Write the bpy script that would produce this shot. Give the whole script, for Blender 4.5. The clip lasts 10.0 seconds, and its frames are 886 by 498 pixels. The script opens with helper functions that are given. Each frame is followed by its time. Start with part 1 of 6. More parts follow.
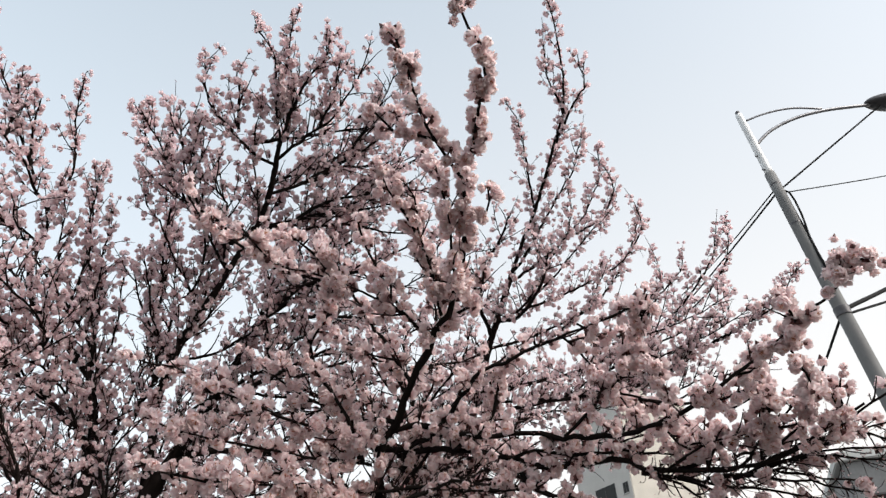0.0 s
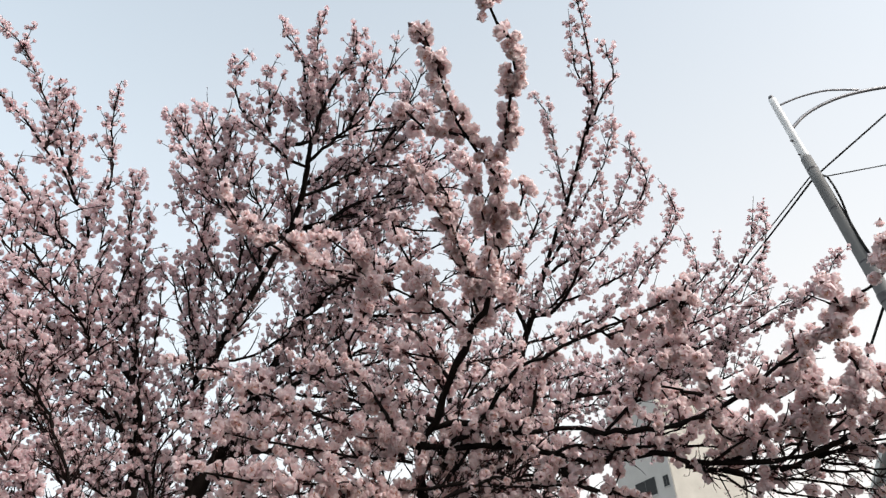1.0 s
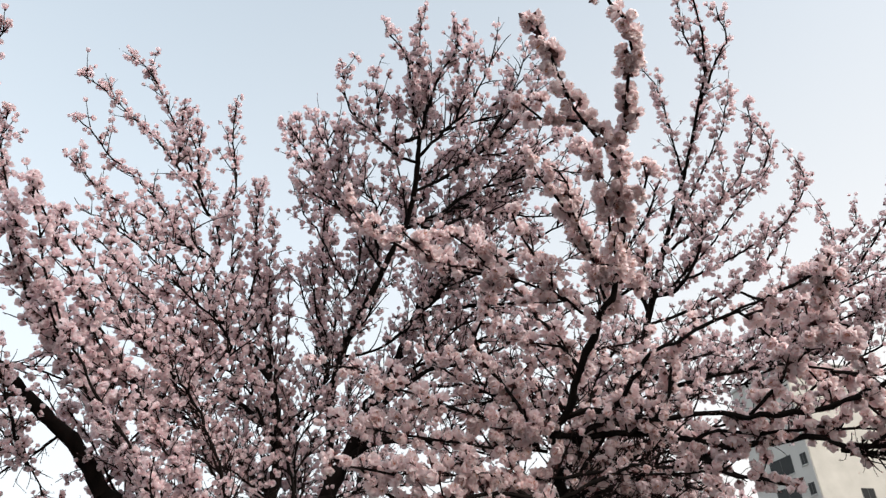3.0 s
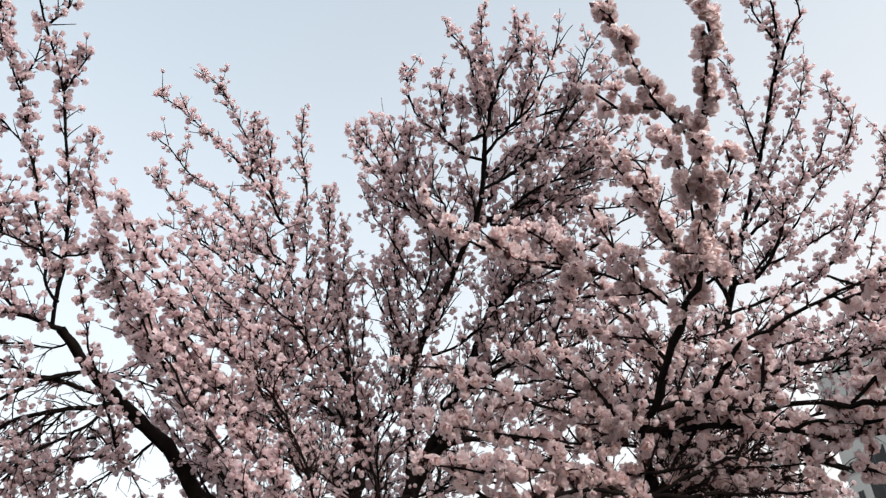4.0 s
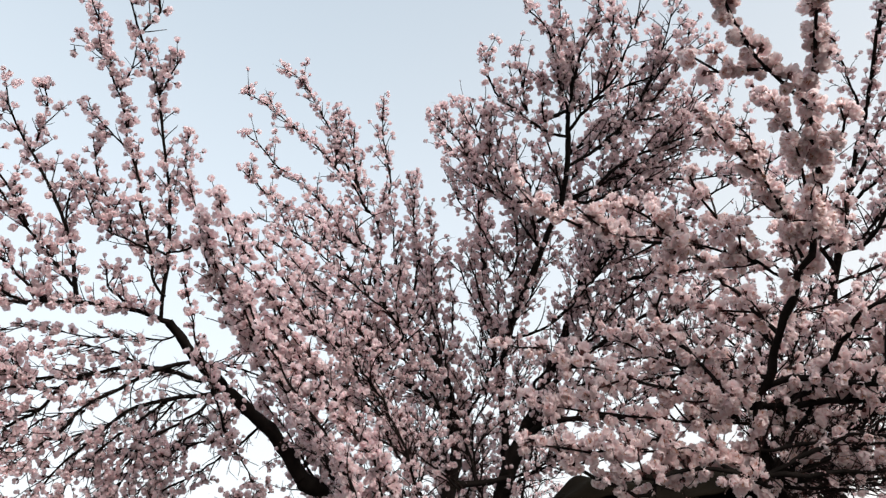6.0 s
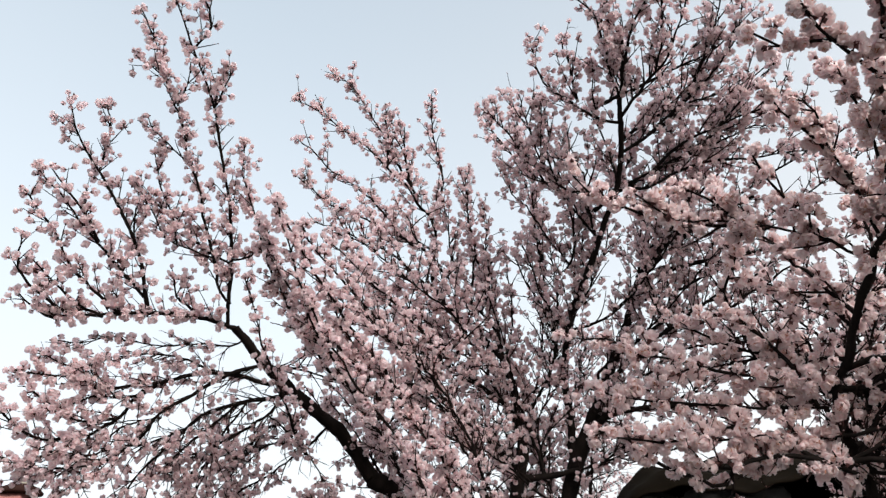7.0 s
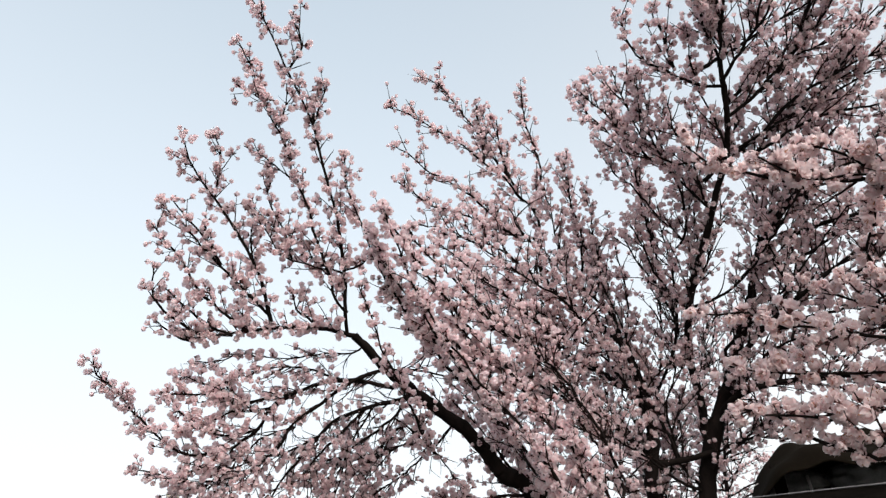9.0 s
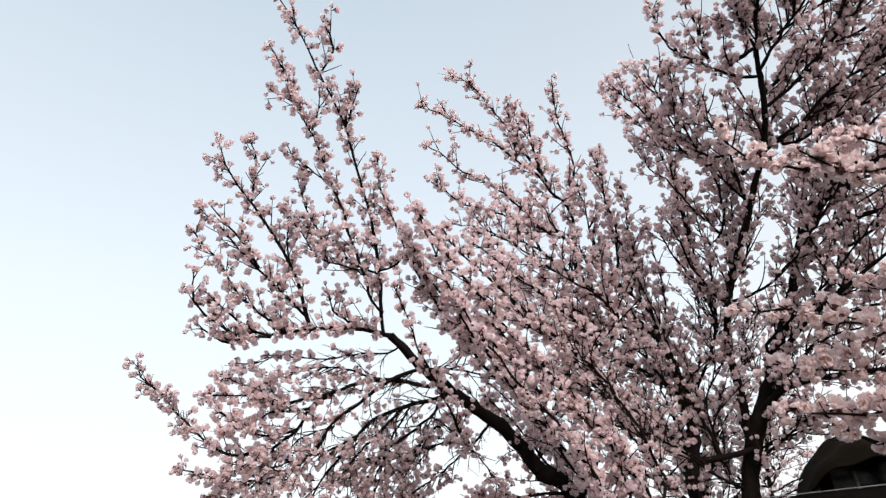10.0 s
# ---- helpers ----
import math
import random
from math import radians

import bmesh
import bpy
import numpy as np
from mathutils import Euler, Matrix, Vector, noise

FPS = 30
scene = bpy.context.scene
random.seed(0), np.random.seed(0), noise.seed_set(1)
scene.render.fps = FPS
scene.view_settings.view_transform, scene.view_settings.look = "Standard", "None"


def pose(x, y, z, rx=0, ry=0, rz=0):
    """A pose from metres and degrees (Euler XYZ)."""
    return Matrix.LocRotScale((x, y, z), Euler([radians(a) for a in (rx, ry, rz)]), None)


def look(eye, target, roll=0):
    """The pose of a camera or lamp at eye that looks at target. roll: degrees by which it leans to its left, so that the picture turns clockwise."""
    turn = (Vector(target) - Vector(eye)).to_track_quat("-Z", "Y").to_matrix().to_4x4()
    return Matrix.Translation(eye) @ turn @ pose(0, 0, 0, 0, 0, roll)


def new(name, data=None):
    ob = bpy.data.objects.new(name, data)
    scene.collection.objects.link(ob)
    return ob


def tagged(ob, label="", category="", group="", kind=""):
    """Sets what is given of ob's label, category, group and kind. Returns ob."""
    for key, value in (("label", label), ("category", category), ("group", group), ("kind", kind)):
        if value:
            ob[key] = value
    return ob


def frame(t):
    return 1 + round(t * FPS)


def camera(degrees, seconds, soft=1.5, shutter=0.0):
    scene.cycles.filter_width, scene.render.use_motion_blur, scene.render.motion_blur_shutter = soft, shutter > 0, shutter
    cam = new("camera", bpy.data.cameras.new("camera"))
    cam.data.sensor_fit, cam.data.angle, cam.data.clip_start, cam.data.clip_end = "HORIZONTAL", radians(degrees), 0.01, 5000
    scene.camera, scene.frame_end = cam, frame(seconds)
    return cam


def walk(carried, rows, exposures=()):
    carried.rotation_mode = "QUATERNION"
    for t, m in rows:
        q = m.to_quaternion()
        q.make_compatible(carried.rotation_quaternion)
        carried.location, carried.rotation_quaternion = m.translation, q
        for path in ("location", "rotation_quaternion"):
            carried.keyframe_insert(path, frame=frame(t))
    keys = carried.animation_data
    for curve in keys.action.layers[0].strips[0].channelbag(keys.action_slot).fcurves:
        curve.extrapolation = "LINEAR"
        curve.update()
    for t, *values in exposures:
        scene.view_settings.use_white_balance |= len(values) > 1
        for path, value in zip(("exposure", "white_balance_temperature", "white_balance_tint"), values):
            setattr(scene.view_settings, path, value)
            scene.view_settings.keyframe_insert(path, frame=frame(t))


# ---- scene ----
# ---- camera and its walk ----
cam = camera(64.4, 10.0, soft=1.35)
ROWS = [
    (0.0, 0.0000, 0.0000, 1.5500, 123.00, 3.00, 0.00),
    (0.5, -0.0032, -0.0000, 1.5505, 123.13, 3.04, 1.10),
    (1.0, -0.0070, -0.0002, 1.5511, 122.90, 3.09, 3.05),
    (1.5, -0.0106, -0.0019, 1.5533, 122.72, 3.23, 4.74),
    (2.0, -0.0146, -0.0062, 1.5552, 122.88, 2.82, 6.54),
    (2.5, -0.0239, -0.0124, 1.5575, 122.63, 1.97, 8.79),
    (3.0, -0.0353, -0.0154, 1.5621, 122.05, 1.64, 12.37),
    (4.5, -0.0726, -0.0263, 1.5627, 121.99, 0.93, 20.33),
    (5.0, -0.0817, -0.0269, 1.5621, 121.69, 0.58, 22.09),
    (5.5, -0.0888, -0.0270, 1.5628, 121.00, 0.28, 23.33),
    (7.0, -0.1021, -0.0344, 1.5661, 120.36, 0.49, 30.21),
    (7.5, -0.1100, -0.0358, 1.5658, 120.34, 0.82, 33.40),
    (8.0, -0.1191, -0.0392, 1.5658, 120.25, 1.12, 35.35),
    (8.5, -0.1276, -0.0428, 1.5668, 120.22, 1.25, 37.72),
    (9.0, -0.1333, -0.0457, 1.5692, 120.13, 1.68, 40.06),
    (9.5, -0.1346, -0.0500, 1.5724, 119.90, 1.62, 41.72),
    (10.0, -0.1338, -0.0561, 1.5749, 119.93, 1.32, 42.86),
]
walk(cam, [(t, pose(x, y, z, rx, ry, rz)) for t, x, y, z, rx, ry, rz in ROWS])

# ---- sky, sun, exposure ----
SUN_ELEVATION, SUN_BEARING = 40.0, 118.0      # degrees; the bearing is clockwise from +y
world = bpy.data.worlds.new("sky")
scene.world = world
world.use_nodes = True
wn, wl = world.node_tree.nodes, world.node_tree.links
wn.clear()
sky = wn.new("ShaderNodeTexSky")
sky.sky_type, sky.sun_disc = "NISHITA", False
sky.sun_elevation, sky.sun_rotation = radians(SUN_ELEVATION), radians(SUN_BEARING)
sky.air_density, sky.dust_density, sky.ozone_density, sky.altitude = 1.0, 2.0, 1.5, 50
pale = wn.new("ShaderNodeHueSaturation")
pale.inputs["Saturation"].default_value = 0.85
pale.inputs["Hue"].default_value = 0.472
back = wn.new("ShaderNodeBackground")
back.inputs["Strength"].default_value = 0.15
out = wn.new("ShaderNodeOutputWorld")
wl.new(sky.outputs[0], pale.inputs["Color"])
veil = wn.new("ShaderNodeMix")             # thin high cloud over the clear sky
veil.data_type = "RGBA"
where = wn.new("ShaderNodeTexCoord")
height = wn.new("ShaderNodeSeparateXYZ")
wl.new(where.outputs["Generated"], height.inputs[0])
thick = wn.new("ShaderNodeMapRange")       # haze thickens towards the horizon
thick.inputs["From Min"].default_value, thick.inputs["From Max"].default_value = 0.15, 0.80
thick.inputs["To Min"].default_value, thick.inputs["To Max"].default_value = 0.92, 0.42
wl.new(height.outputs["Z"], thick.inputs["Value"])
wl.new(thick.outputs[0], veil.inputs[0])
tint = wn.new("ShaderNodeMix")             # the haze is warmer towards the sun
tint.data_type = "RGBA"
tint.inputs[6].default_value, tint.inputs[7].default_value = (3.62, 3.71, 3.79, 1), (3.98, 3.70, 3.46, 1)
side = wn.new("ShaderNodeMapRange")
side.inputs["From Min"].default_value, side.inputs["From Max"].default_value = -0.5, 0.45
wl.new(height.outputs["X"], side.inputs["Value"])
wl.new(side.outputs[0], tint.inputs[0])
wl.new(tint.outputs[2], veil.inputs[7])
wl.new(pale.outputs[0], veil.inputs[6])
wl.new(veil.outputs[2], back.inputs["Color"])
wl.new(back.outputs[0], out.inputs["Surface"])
sun = new("sun", bpy.data.lights.new("sun", "SUN"))
sun.data.energy, sun.data.angle, sun.data.color = 2.05, radians(40), (1.0, 0.955, 0.90)
b, e = radians(SUN_BEARING), radians(SUN_ELEVATION)
sun.matrix_world = look((0, 0, 30), Vector((0, 0, 30)) - Vector((math.sin(b) * math.cos(e), math.cos(b) * math.cos(e), math.sin(e))))
scene.view_settings.exposure = 0.92


# ---- materials ----
def material(name, rough=0.6, metal=0.0):
    m = bpy.data.materials.new(name)
    m.use_nodes = True
    n, l = m.node_tree.nodes, m.node_tree.links
    p = n["Principled BSDF"]
    p.inputs["Roughness"].default_value, p.inputs["Metallic"].default_value = rough, metal
    return m, n, l, p


def surface(name, low, high, scale=8.0, fine=90.0, rough=0.6, metal=0.0, bump=0.15, stretch=(1, 1, 1)):
    """A painted, plastered or metal surface: stains at one scale, grain at another, fine relief."""
    m, n, l, p = material(name, rough, metal)
    co = n.new("ShaderNodeTexCoord")
    mp = n.new("ShaderNodeMapping")
    mp.inputs["Scale"].default_value = stretch
    l.new(co.outputs["Object"], mp.inputs["Vector"])
    big, small = n.new("ShaderNodeTexNoise"), n.new("ShaderNodeTexNoise")
    big.inputs["Scale"].default_value, big.inputs["Detail"].default_value = scale, 6
    small.inputs["Scale"].default_value, small.inputs["Detail"].default_value = fine, 4
    for t in (big, small):
        l.new(mp.outputs[0], t.inputs["Vector"])
    mix = n.new("ShaderNodeMath")
    mix.operation = "MULTIPLY_ADD"
    mix.inputs[1].default_value = 0.35
    l.new(small.outputs[0], mix.inputs[0])
    half = n.new("ShaderNodeMath")
    half.operation = "MULTIPLY"
    half.inputs[1].default_value = 0.65
    l.new(big.outputs[0], half.inputs[0])
    l.new(half.outputs[0], mix.inputs[2])
    ramp = n.new("ShaderNodeValToRGB")
    ramp.color_ramp.elements[0].position, ramp.color_ramp.elements[1].position = 0.32, 0.68
    ramp.color_ramp.elements[0].color, ramp.color_ramp.elements[1].color = (*low, 1), (*high, 1)
    l.new(mix.outputs[0], ramp.inputs[0])
    l.new(ramp.outputs[0], p.inputs["Base Color"])
    if bump:
        bp = n.new("ShaderNodeBump")
        bp.inputs["Strength"].default_value, bp.inputs["Distance"].default_value = bump, 0.004
        l.new(mix.outputs[0], bp.inputs["Height"])
        l.new(bp.outputs[0], p.inputs["Normal"])
    return m


def petal_material(name, cool, pale, warm, claw_colour):
    """Thin pale-pink petals: deeper at the claw, some blossoms creamier; light comes through them."""
    m, n, l, p = material(name, 0.65)
    co = n.new("ShaderNodeTexCoord")
    patch = n.new("ShaderNodeTexNoise")
    patch.inputs["Scale"].default_value, patch.inputs["Detail"].default_value = 16.0, 2
    l.new(co.outputs["Object"], patch.inputs["Vector"])
    geo, info = n.new("ShaderNodeNewGeometry"), n.new("ShaderNodeObjectInfo")
    add = n.new("ShaderNodeMath")
    add.operation = "MULTIPLY_ADD"
    add.inputs[1].default_value = 0.3
    l.new(geo.outputs["Random Per Island"], add.inputs[0])
    l.new(patch.outputs[0], add.inputs[2])
    add2 = n.new("ShaderNodeMath")
    add2.operation = "MULTIPLY_ADD"
    add2.inputs[1].default_value = 0.2
    l.new(info.outputs["Random"], add2.inputs[0])
    l.new(add.outputs[0], add2.inputs[2])
    ramp = n.new("ShaderNodeValToRGB")
    r = ramp.color_ramp
    r.elements[0].position, r.elements[0].color = 0.35, (*cool, 1)
    r.elements[1].position, r.elements[1].color = 0.98, (*warm, 1)
    mid = r.elements.new(0.66)
    mid.color = (*pale, 1)
    l.new(add2.outputs[0], ramp.inputs[0])
    tip = n.new("ShaderNodeAttribute")
    tip.attribute_name = "tip"
    claw = n.new("ShaderNodeMix")
    claw.data_type = "RGBA"
    claw.inputs[6].default_value = (*claw_colour, 1)
    l.new(tip.outputs["Fac"], claw.inputs[0])
    l.new(ramp.outputs[0], claw.inputs[7])
    l.new(claw.outputs[2], p.inputs["Base Color"])
    thin = n.new("ShaderNodeBsdfTranslucent")
    l.new(claw.outputs[2], thin.inputs["Color"])
    both = n.new("ShaderNodeMixShader")
    both.inputs[0].default_value = 0.62
    l.new(p.outputs[0], both.inputs[1])
    l.new(thin.outputs[0], both.inputs[2])
    l.new(both.outputs[0], n["Material Output"].inputs["Surface"])
    p.inputs["Specular IOR Level"].default_value = 0.2
    crease = n.new("ShaderNodeTexNoise")
    crease.inputs["Scale"].default_value, crease.inputs["Detail"].default_value = 420.0, 2
    l.new(co.outputs["Object"], crease.inputs["Vector"])
    bp = n.new("ShaderNodeBump")
    bp.inputs["Strength"].default_value, bp.inputs["Distance"].default_value = 0.6, 0.002
    l.new(crease.outputs[0], bp.inputs["Height"])
    l.new(bp.outputs[0], p.inputs["Normal"])
    return m


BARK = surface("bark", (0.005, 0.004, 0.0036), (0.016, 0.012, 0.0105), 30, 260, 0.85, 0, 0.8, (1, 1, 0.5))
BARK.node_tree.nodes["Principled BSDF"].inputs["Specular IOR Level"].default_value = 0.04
TWIG = surface("twig_bark", (0.010, 0.0065, 0.006), (0.026, 0.016, 0.014), 60, 300, 0.7, 0, 0.2)
TWIG.node_tree.nodes["Principled BSDF"].inputs["Specular IOR Level"].default_value = 0.06
PETAL = petal_material("petal", (0.862, 0.762, 0.795), (0.920, 0.842, 0.866), (0.908, 0.812, 0.808), (0.74, 0.49, 0.50))
PETAL_WARM = petal_material("warm_petal", (0.875, 0.768, 0.775), (0.935, 0.855, 0.855), (0.925, 0.818, 0.795), (0.80, 0.56, 0.555))
CALYX = surface("calyx", (0.06, 0.018, 0.018), (0.13, 0.045, 0.038), 80, 300, 0.6, 0, 0)
STAMEN = surface("stamen", (0.42, 0.16, 0.11), (0.62, 0.36, 0.18), 90, 300, 0.6, 0, 0)
PLASTER = surface("cream_plaster", (0.40, 0.375, 0.33), (0.50, 0.475, 0.42), 0.8, 25, 0.85, 0, 0.25)
PLASTER_PALE = surface("pale_plaster", (0.54, 0.54, 0.52), (0.68, 0.68, 0.65), 0.9, 25, 0.85, 0, 0.25)
GREY_WALL = surface("grey_plaster", (0.17, 0.17, 0.17), (0.27, 0.27, 0.265), 0.7, 25, 0.85, 0, 0.25)
FRAME_GREY = surface("window_frame_paint", (0.07, 0.07, 0.068), (0.13, 0.13, 0.125), 6, 60, 0.5, 0, 0.05)
GLASS = surface("window_glass", (0.012, 0.013, 0.013), (0.022, 0.024, 0.024), 1.5, 20, 0.3, 0, 0)
GLASS.node_tree.nodes["Principled BSDF"].inputs["Specular IOR Level"].default_value = 0.15
POLE_GREY = surface("pole_concrete", (0.12, 0.12, 0.118), (0.20, 0.20, 0.195), 6, 120, 0.8, 0, 0.3, (1, 1, 0.4))
POLE_WHITE = surface("white_enamel", (0.62, 0.62, 0.61), (0.78, 0.78, 0.77), 7, 90, 0.4, 0, 0.06)
STEEL = surface("galvanised_steel", (0.20, 0.20, 0.21), (0.34, 0.34, 0.35), 9, 120, 0.45, 0.7, 0.1)
DARK_STEEL = surface("dark_steel", (0.045, 0.042, 0.045), (0.10, 0.095, 0.10), 12, 120, 0.45, 0.3, 0.1)
CABLE = surface("black_rubber", (0.012, 0.012, 0.012), (0.03, 0.03, 0.03), 20, 200, 0.6, 0, 0.1)
LENS = surface("lamp_glass", (0.10, 0.10, 0.10), (0.16, 0.16, 0.16), 10, 80, 0.2, 0, 0.02)
# shaded cloth: the gloom under the trees is put into this near-black base
TARP = surface("shaded_tarpaulin", (0.0040, 0.0030, 0.0020), (0.0085, 0.0064, 0.0042), 5, 70, 0.95, 0, 0.5)
SACK = surface("grey_sacking", (0.12, 0.12, 0.118), (0.30, 0.30, 0.29), 9, 120, 0.9, 0, 0.4)
SIGN_RED = surface("red_sign_paint", (0.075, 0.004, 0.003), (0.12, 0.007, 0.005), 4, 60, 0.45, 0, 0.06)
# boards darker than wood, with the stall's lack of light in their colour
BOARD = surface("shaded_weathered_board", (0.0045, 0.004, 0.0036), (0.012, 0.010, 0.0085), 5, 60, 0.8, 0, 0.4, (1, 1, 6))
FADED_PINK = surface("faded_pink_canvas", (0.26, 0.105, 0.095), (0.36, 0.17, 0.155), 3.5, 90, 0.85, 0, 0.2)
WHITEWASH = surface("whitewashed_plaster", (0.48, 0.46, 0.43), (0.60, 0.58, 0.54), 0.35, 12, 0.85, 0, 0.25)
ROOF_DARK = surface("dark_ridge", (0.016, 0.008, 0.007), (0.035, 0.018, 0.015), 4, 60, 0.7, 0, 0.3)
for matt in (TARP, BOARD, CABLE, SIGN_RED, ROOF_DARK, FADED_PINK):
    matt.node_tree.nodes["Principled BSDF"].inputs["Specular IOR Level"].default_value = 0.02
GROUND = surface("worn_asphalt", (0.040, 0.040, 0.040), (0.085, 0.082, 0.078), 0.6, 60, 0.9, 0, 0.4)
GLOBE = surface("cream_globe", (0.66, 0.62, 0.50), (0.78, 0.74, 0.62), 8, 60, 0.35, 0, 0.02)


# ---- building blocks ----
def mesh(name, verts, faces, mats, index=None, smooth=False):
    me = bpy.data.meshes.new(name)
    me.from_pydata([tuple(v) for v in verts], [], faces)
    for m in mats:
        me.materials.append(m)
    if index is not None:
        me.polygons.foreach_set("material_index", np.asarray(index, np.int32))
    if smooth:
        me.polygons.foreach_set("use_smooth", np.ones(len(me.polygons), bool))
    me.update()
    return me


def part(name, bm, mat, parent=None, label="", smooth=False):
    """Links a bmesh as one mesh object under a thing or under a part."""
    me = bpy.data.meshes.new(name)
    bm.normal_update()
    bm.to_mesh(me)
    bm.free()
    me.materials.append(mat)
    if smooth:
        me.polygons.foreach_set("use_smooth", np.ones(len(me.polygons), bool))
    ob = new(name, me)
    if parent is not None:
        ob.parent = parent
    return tagged(ob, label)


def thing(name, label, category, group="", kind="", at=(0, 0, 0)):
    ob = new(name)
    ob.location = at
    return tagged(ob, label, category, group, kind)


def block(bm, lo, hi, bevel=0.0, m=None):
    """An axis-aligned block from lo to hi, with bevelled edges, turned by m."""
    made = bmesh.ops.create_cube(bm, size=1)["verts"]
    lo, hi = Vector(lo), Vector(hi)
    for v in made:
        v.co = (lo + hi) / 2 + Vector(a * s for a, s in zip(v.co, hi - lo))
    if bevel:
        edges = list({e for v in made for e in v.link_edges})
        made = list({v for f in bmesh.ops.bevel(bm, geom=edges, offset=bevel, segments=2, affect="EDGES")["faces"] for v in f.verts} | {v for v in made if v.is_valid})
    if m is not None:
        for v in made:
            v.co = m @ v.co
    return bm


def unit(v):
    return v / max(np.linalg.norm(v), 1e-9)


def spline(points, step):
    """A smooth line through a few points, sampled about every step metres."""
    p = np.array(points, float)
    p = np.vstack([2 * p[0] - p[1], p, 2 * p[-1] - p[-2]])
    res = []
    for a, b_, c, d in zip(p, p[1:], p[2:], p[3:]):
        n = max(2, int(np.linalg.norm(c - b_) / step))
        t = (np.arange(n) / n)[:, None]
        res.append(0.5 * (2 * b_ + (c - a) * t + (2 * a - 5 * b_ + 4 * c - d) * t ** 2 + (3 * b_ - a - 3 * c + d) * t ** 3))
    res.append(p[-2][None])
    return np.vstack(res)


def tube(line, radii, sides):
    """Vertices and faces of a closed tube round a line."""
    line = np.asarray(line, float)
    tang = np.gradient(line, axis=0)
    tang /= np.linalg.norm(tang, axis=1)[:, None] + 1e-12
    ref = np.array((0.3, 0.9, 0.2)) if abs(tang[0][1]) < 0.8 else np.array((1.0, 0.1, 0.2))
    u = np.cross(tang, ref)
    u /= np.linalg.norm(u, axis=1)[:, None]
    v = np.cross(tang, u)
    a = np.linspace(0, 2 * np.pi, sides, endpoint=False)
    ring = line[:, None] + np.asarray(radii)[:, None, None] * (np.cos(a)[None, :, None] * u[:, None] + np.sin(a)[None, :, None] * v[:, None])
    n = len(line)
    i = np.arange(n - 1)[:, None] * sides
    k = np.arange(sides)[None]
    k2 = (k + 1) % sides
    quads = np.stack([i + k, i + k2, i + sides + k2, i + sides + k], -1).reshape(-1, 4)
    return ring.reshape(-1, 3), quads


def pipe(name, points, radius, mat, parent, label="", sides=8, step=0.05, taper=1.0):
    line = spline(points, step)
    verts, quads = tube(line, np.linspace(radius, radius * taper, len(line)), sides)
    faces = [tuple(q) for q in quads.tolist()] + [tuple(range(sides))[::-1], tuple(range(len(verts) - sides, len(verts)))]
    ob = new(name, mesh(name, verts, faces, [mat], smooth=True))
    ob.parent = parent
    return tagged(ob, label)


# ---- ground ----
bm = bmesh.new()
bmesh.ops.create_grid(bm, x_segments=60, y_segments=60, size=1500)
ground = part("ground", bm, GROUND)
tagged(ground, "worn grey asphalt ground with faint stains", "ground", kind="structure")


# ---- flowering trees ----
def blossom_form(rng, layers, rows, columns, stamens):
    """One double blossom of unit radius that looks along +z: whorls of rounded cupped petals, with the calyx below."""
    verts, faces, index, tips = [], [], [], []
    z = np.array((0, 0, 1.0))
    wide = len(columns)
    inner, loose = (0.70, 0.26) if stamens else (0.84, 0.12)
    for count, shell, low, high, width in layers:
        first = rng.uniform(0, 6.28)
        for i in range(count):
            turn = 2 * math.pi * (i + rng.uniform(-0.2, 0.2)) / count + first
            reach = high + rng.uniform(-18, 18)
            r = shell * rng.uniform(0.80, 1.10)
            cup, lean = rng.uniform(0.0, 0.10), rng.uniform(-loose, loose)
            base = len(verts)
            for u in rows:
                a = radians(low + (reach - low) * u)
                half = width * math.sqrt(max(0.0, 1 - ((u - 0.58) / 0.66) ** 2))
                for c in columns:
                    b_ = turn + c * half + rng.uniform(-0.03, 0.03)
                    rad = r * (inner + (1.05 - inner) * u - cup * c * c + lean * c * u + rng.uniform(-0.06, 0.06))
                    a2 = a - (0.34 * c * c * width + rng.uniform(-0.14, 0.14)) * u * u
                    verts.append(rad * (math.sin(a2) * np.array((math.cos(b_), math.sin(b_), 0)) - math.cos(a2) * z))
                    tips.append(min(1.0, 0.12 + 0.88 * u + 0.15 * c * c * u))
            for k in range(len(rows) - 1):
                for c in range(wide - 1):
                    q = base + wide * k + c
                    faces.append((q, q + 1, q + wide + 1, q + wide))
                    index.append(0)
    base = len(verts)                        # calyx
    around = 4 if stamens else 3
    rings = ((-0.62, 0.50), (-0.95, 0.30), (-1.35, 0.07)) if stamens else ((-0.66, 0.48), (-1.25, 0.10))
    for h, r in rings:
        for i in range(around):
            verts.append(np.array((r * math.cos(i * 6.2832 / around), r * math.sin(i * 6.2832 / around), h)))
            tips.append(0)
    for k in range(0, around * (len(rings) - 1), around):
        for i in range(around):
            faces.append((base + k + i, base + k + (i + 1) % around, base + k + around + (i + 1) % around, base + k + around + i))
            index.append(1)
    base = len(verts)                        # stamens
    for i in range(stamens):
        a = i * 6.28 / stamens + rng.uniform(0, 1)
        d = np.array((0.26 * math.cos(a), 0.26 * math.sin(a), 0.66))
        s = np.array((-math.sin(a), math.cos(a), 0)) * 0.07
        verts += [np.array((0, 0, -0.3)), d - s, d * 1.15, d + s]
        tips += [1] * 4
        faces.append((base + 4 * i, base + 4 * i + 1, base + 4 * i + 2, base + 4 * i + 3))
        index.append(2)
    return np.array(verts), np.array(faces), np.array(index), np.array(tips)


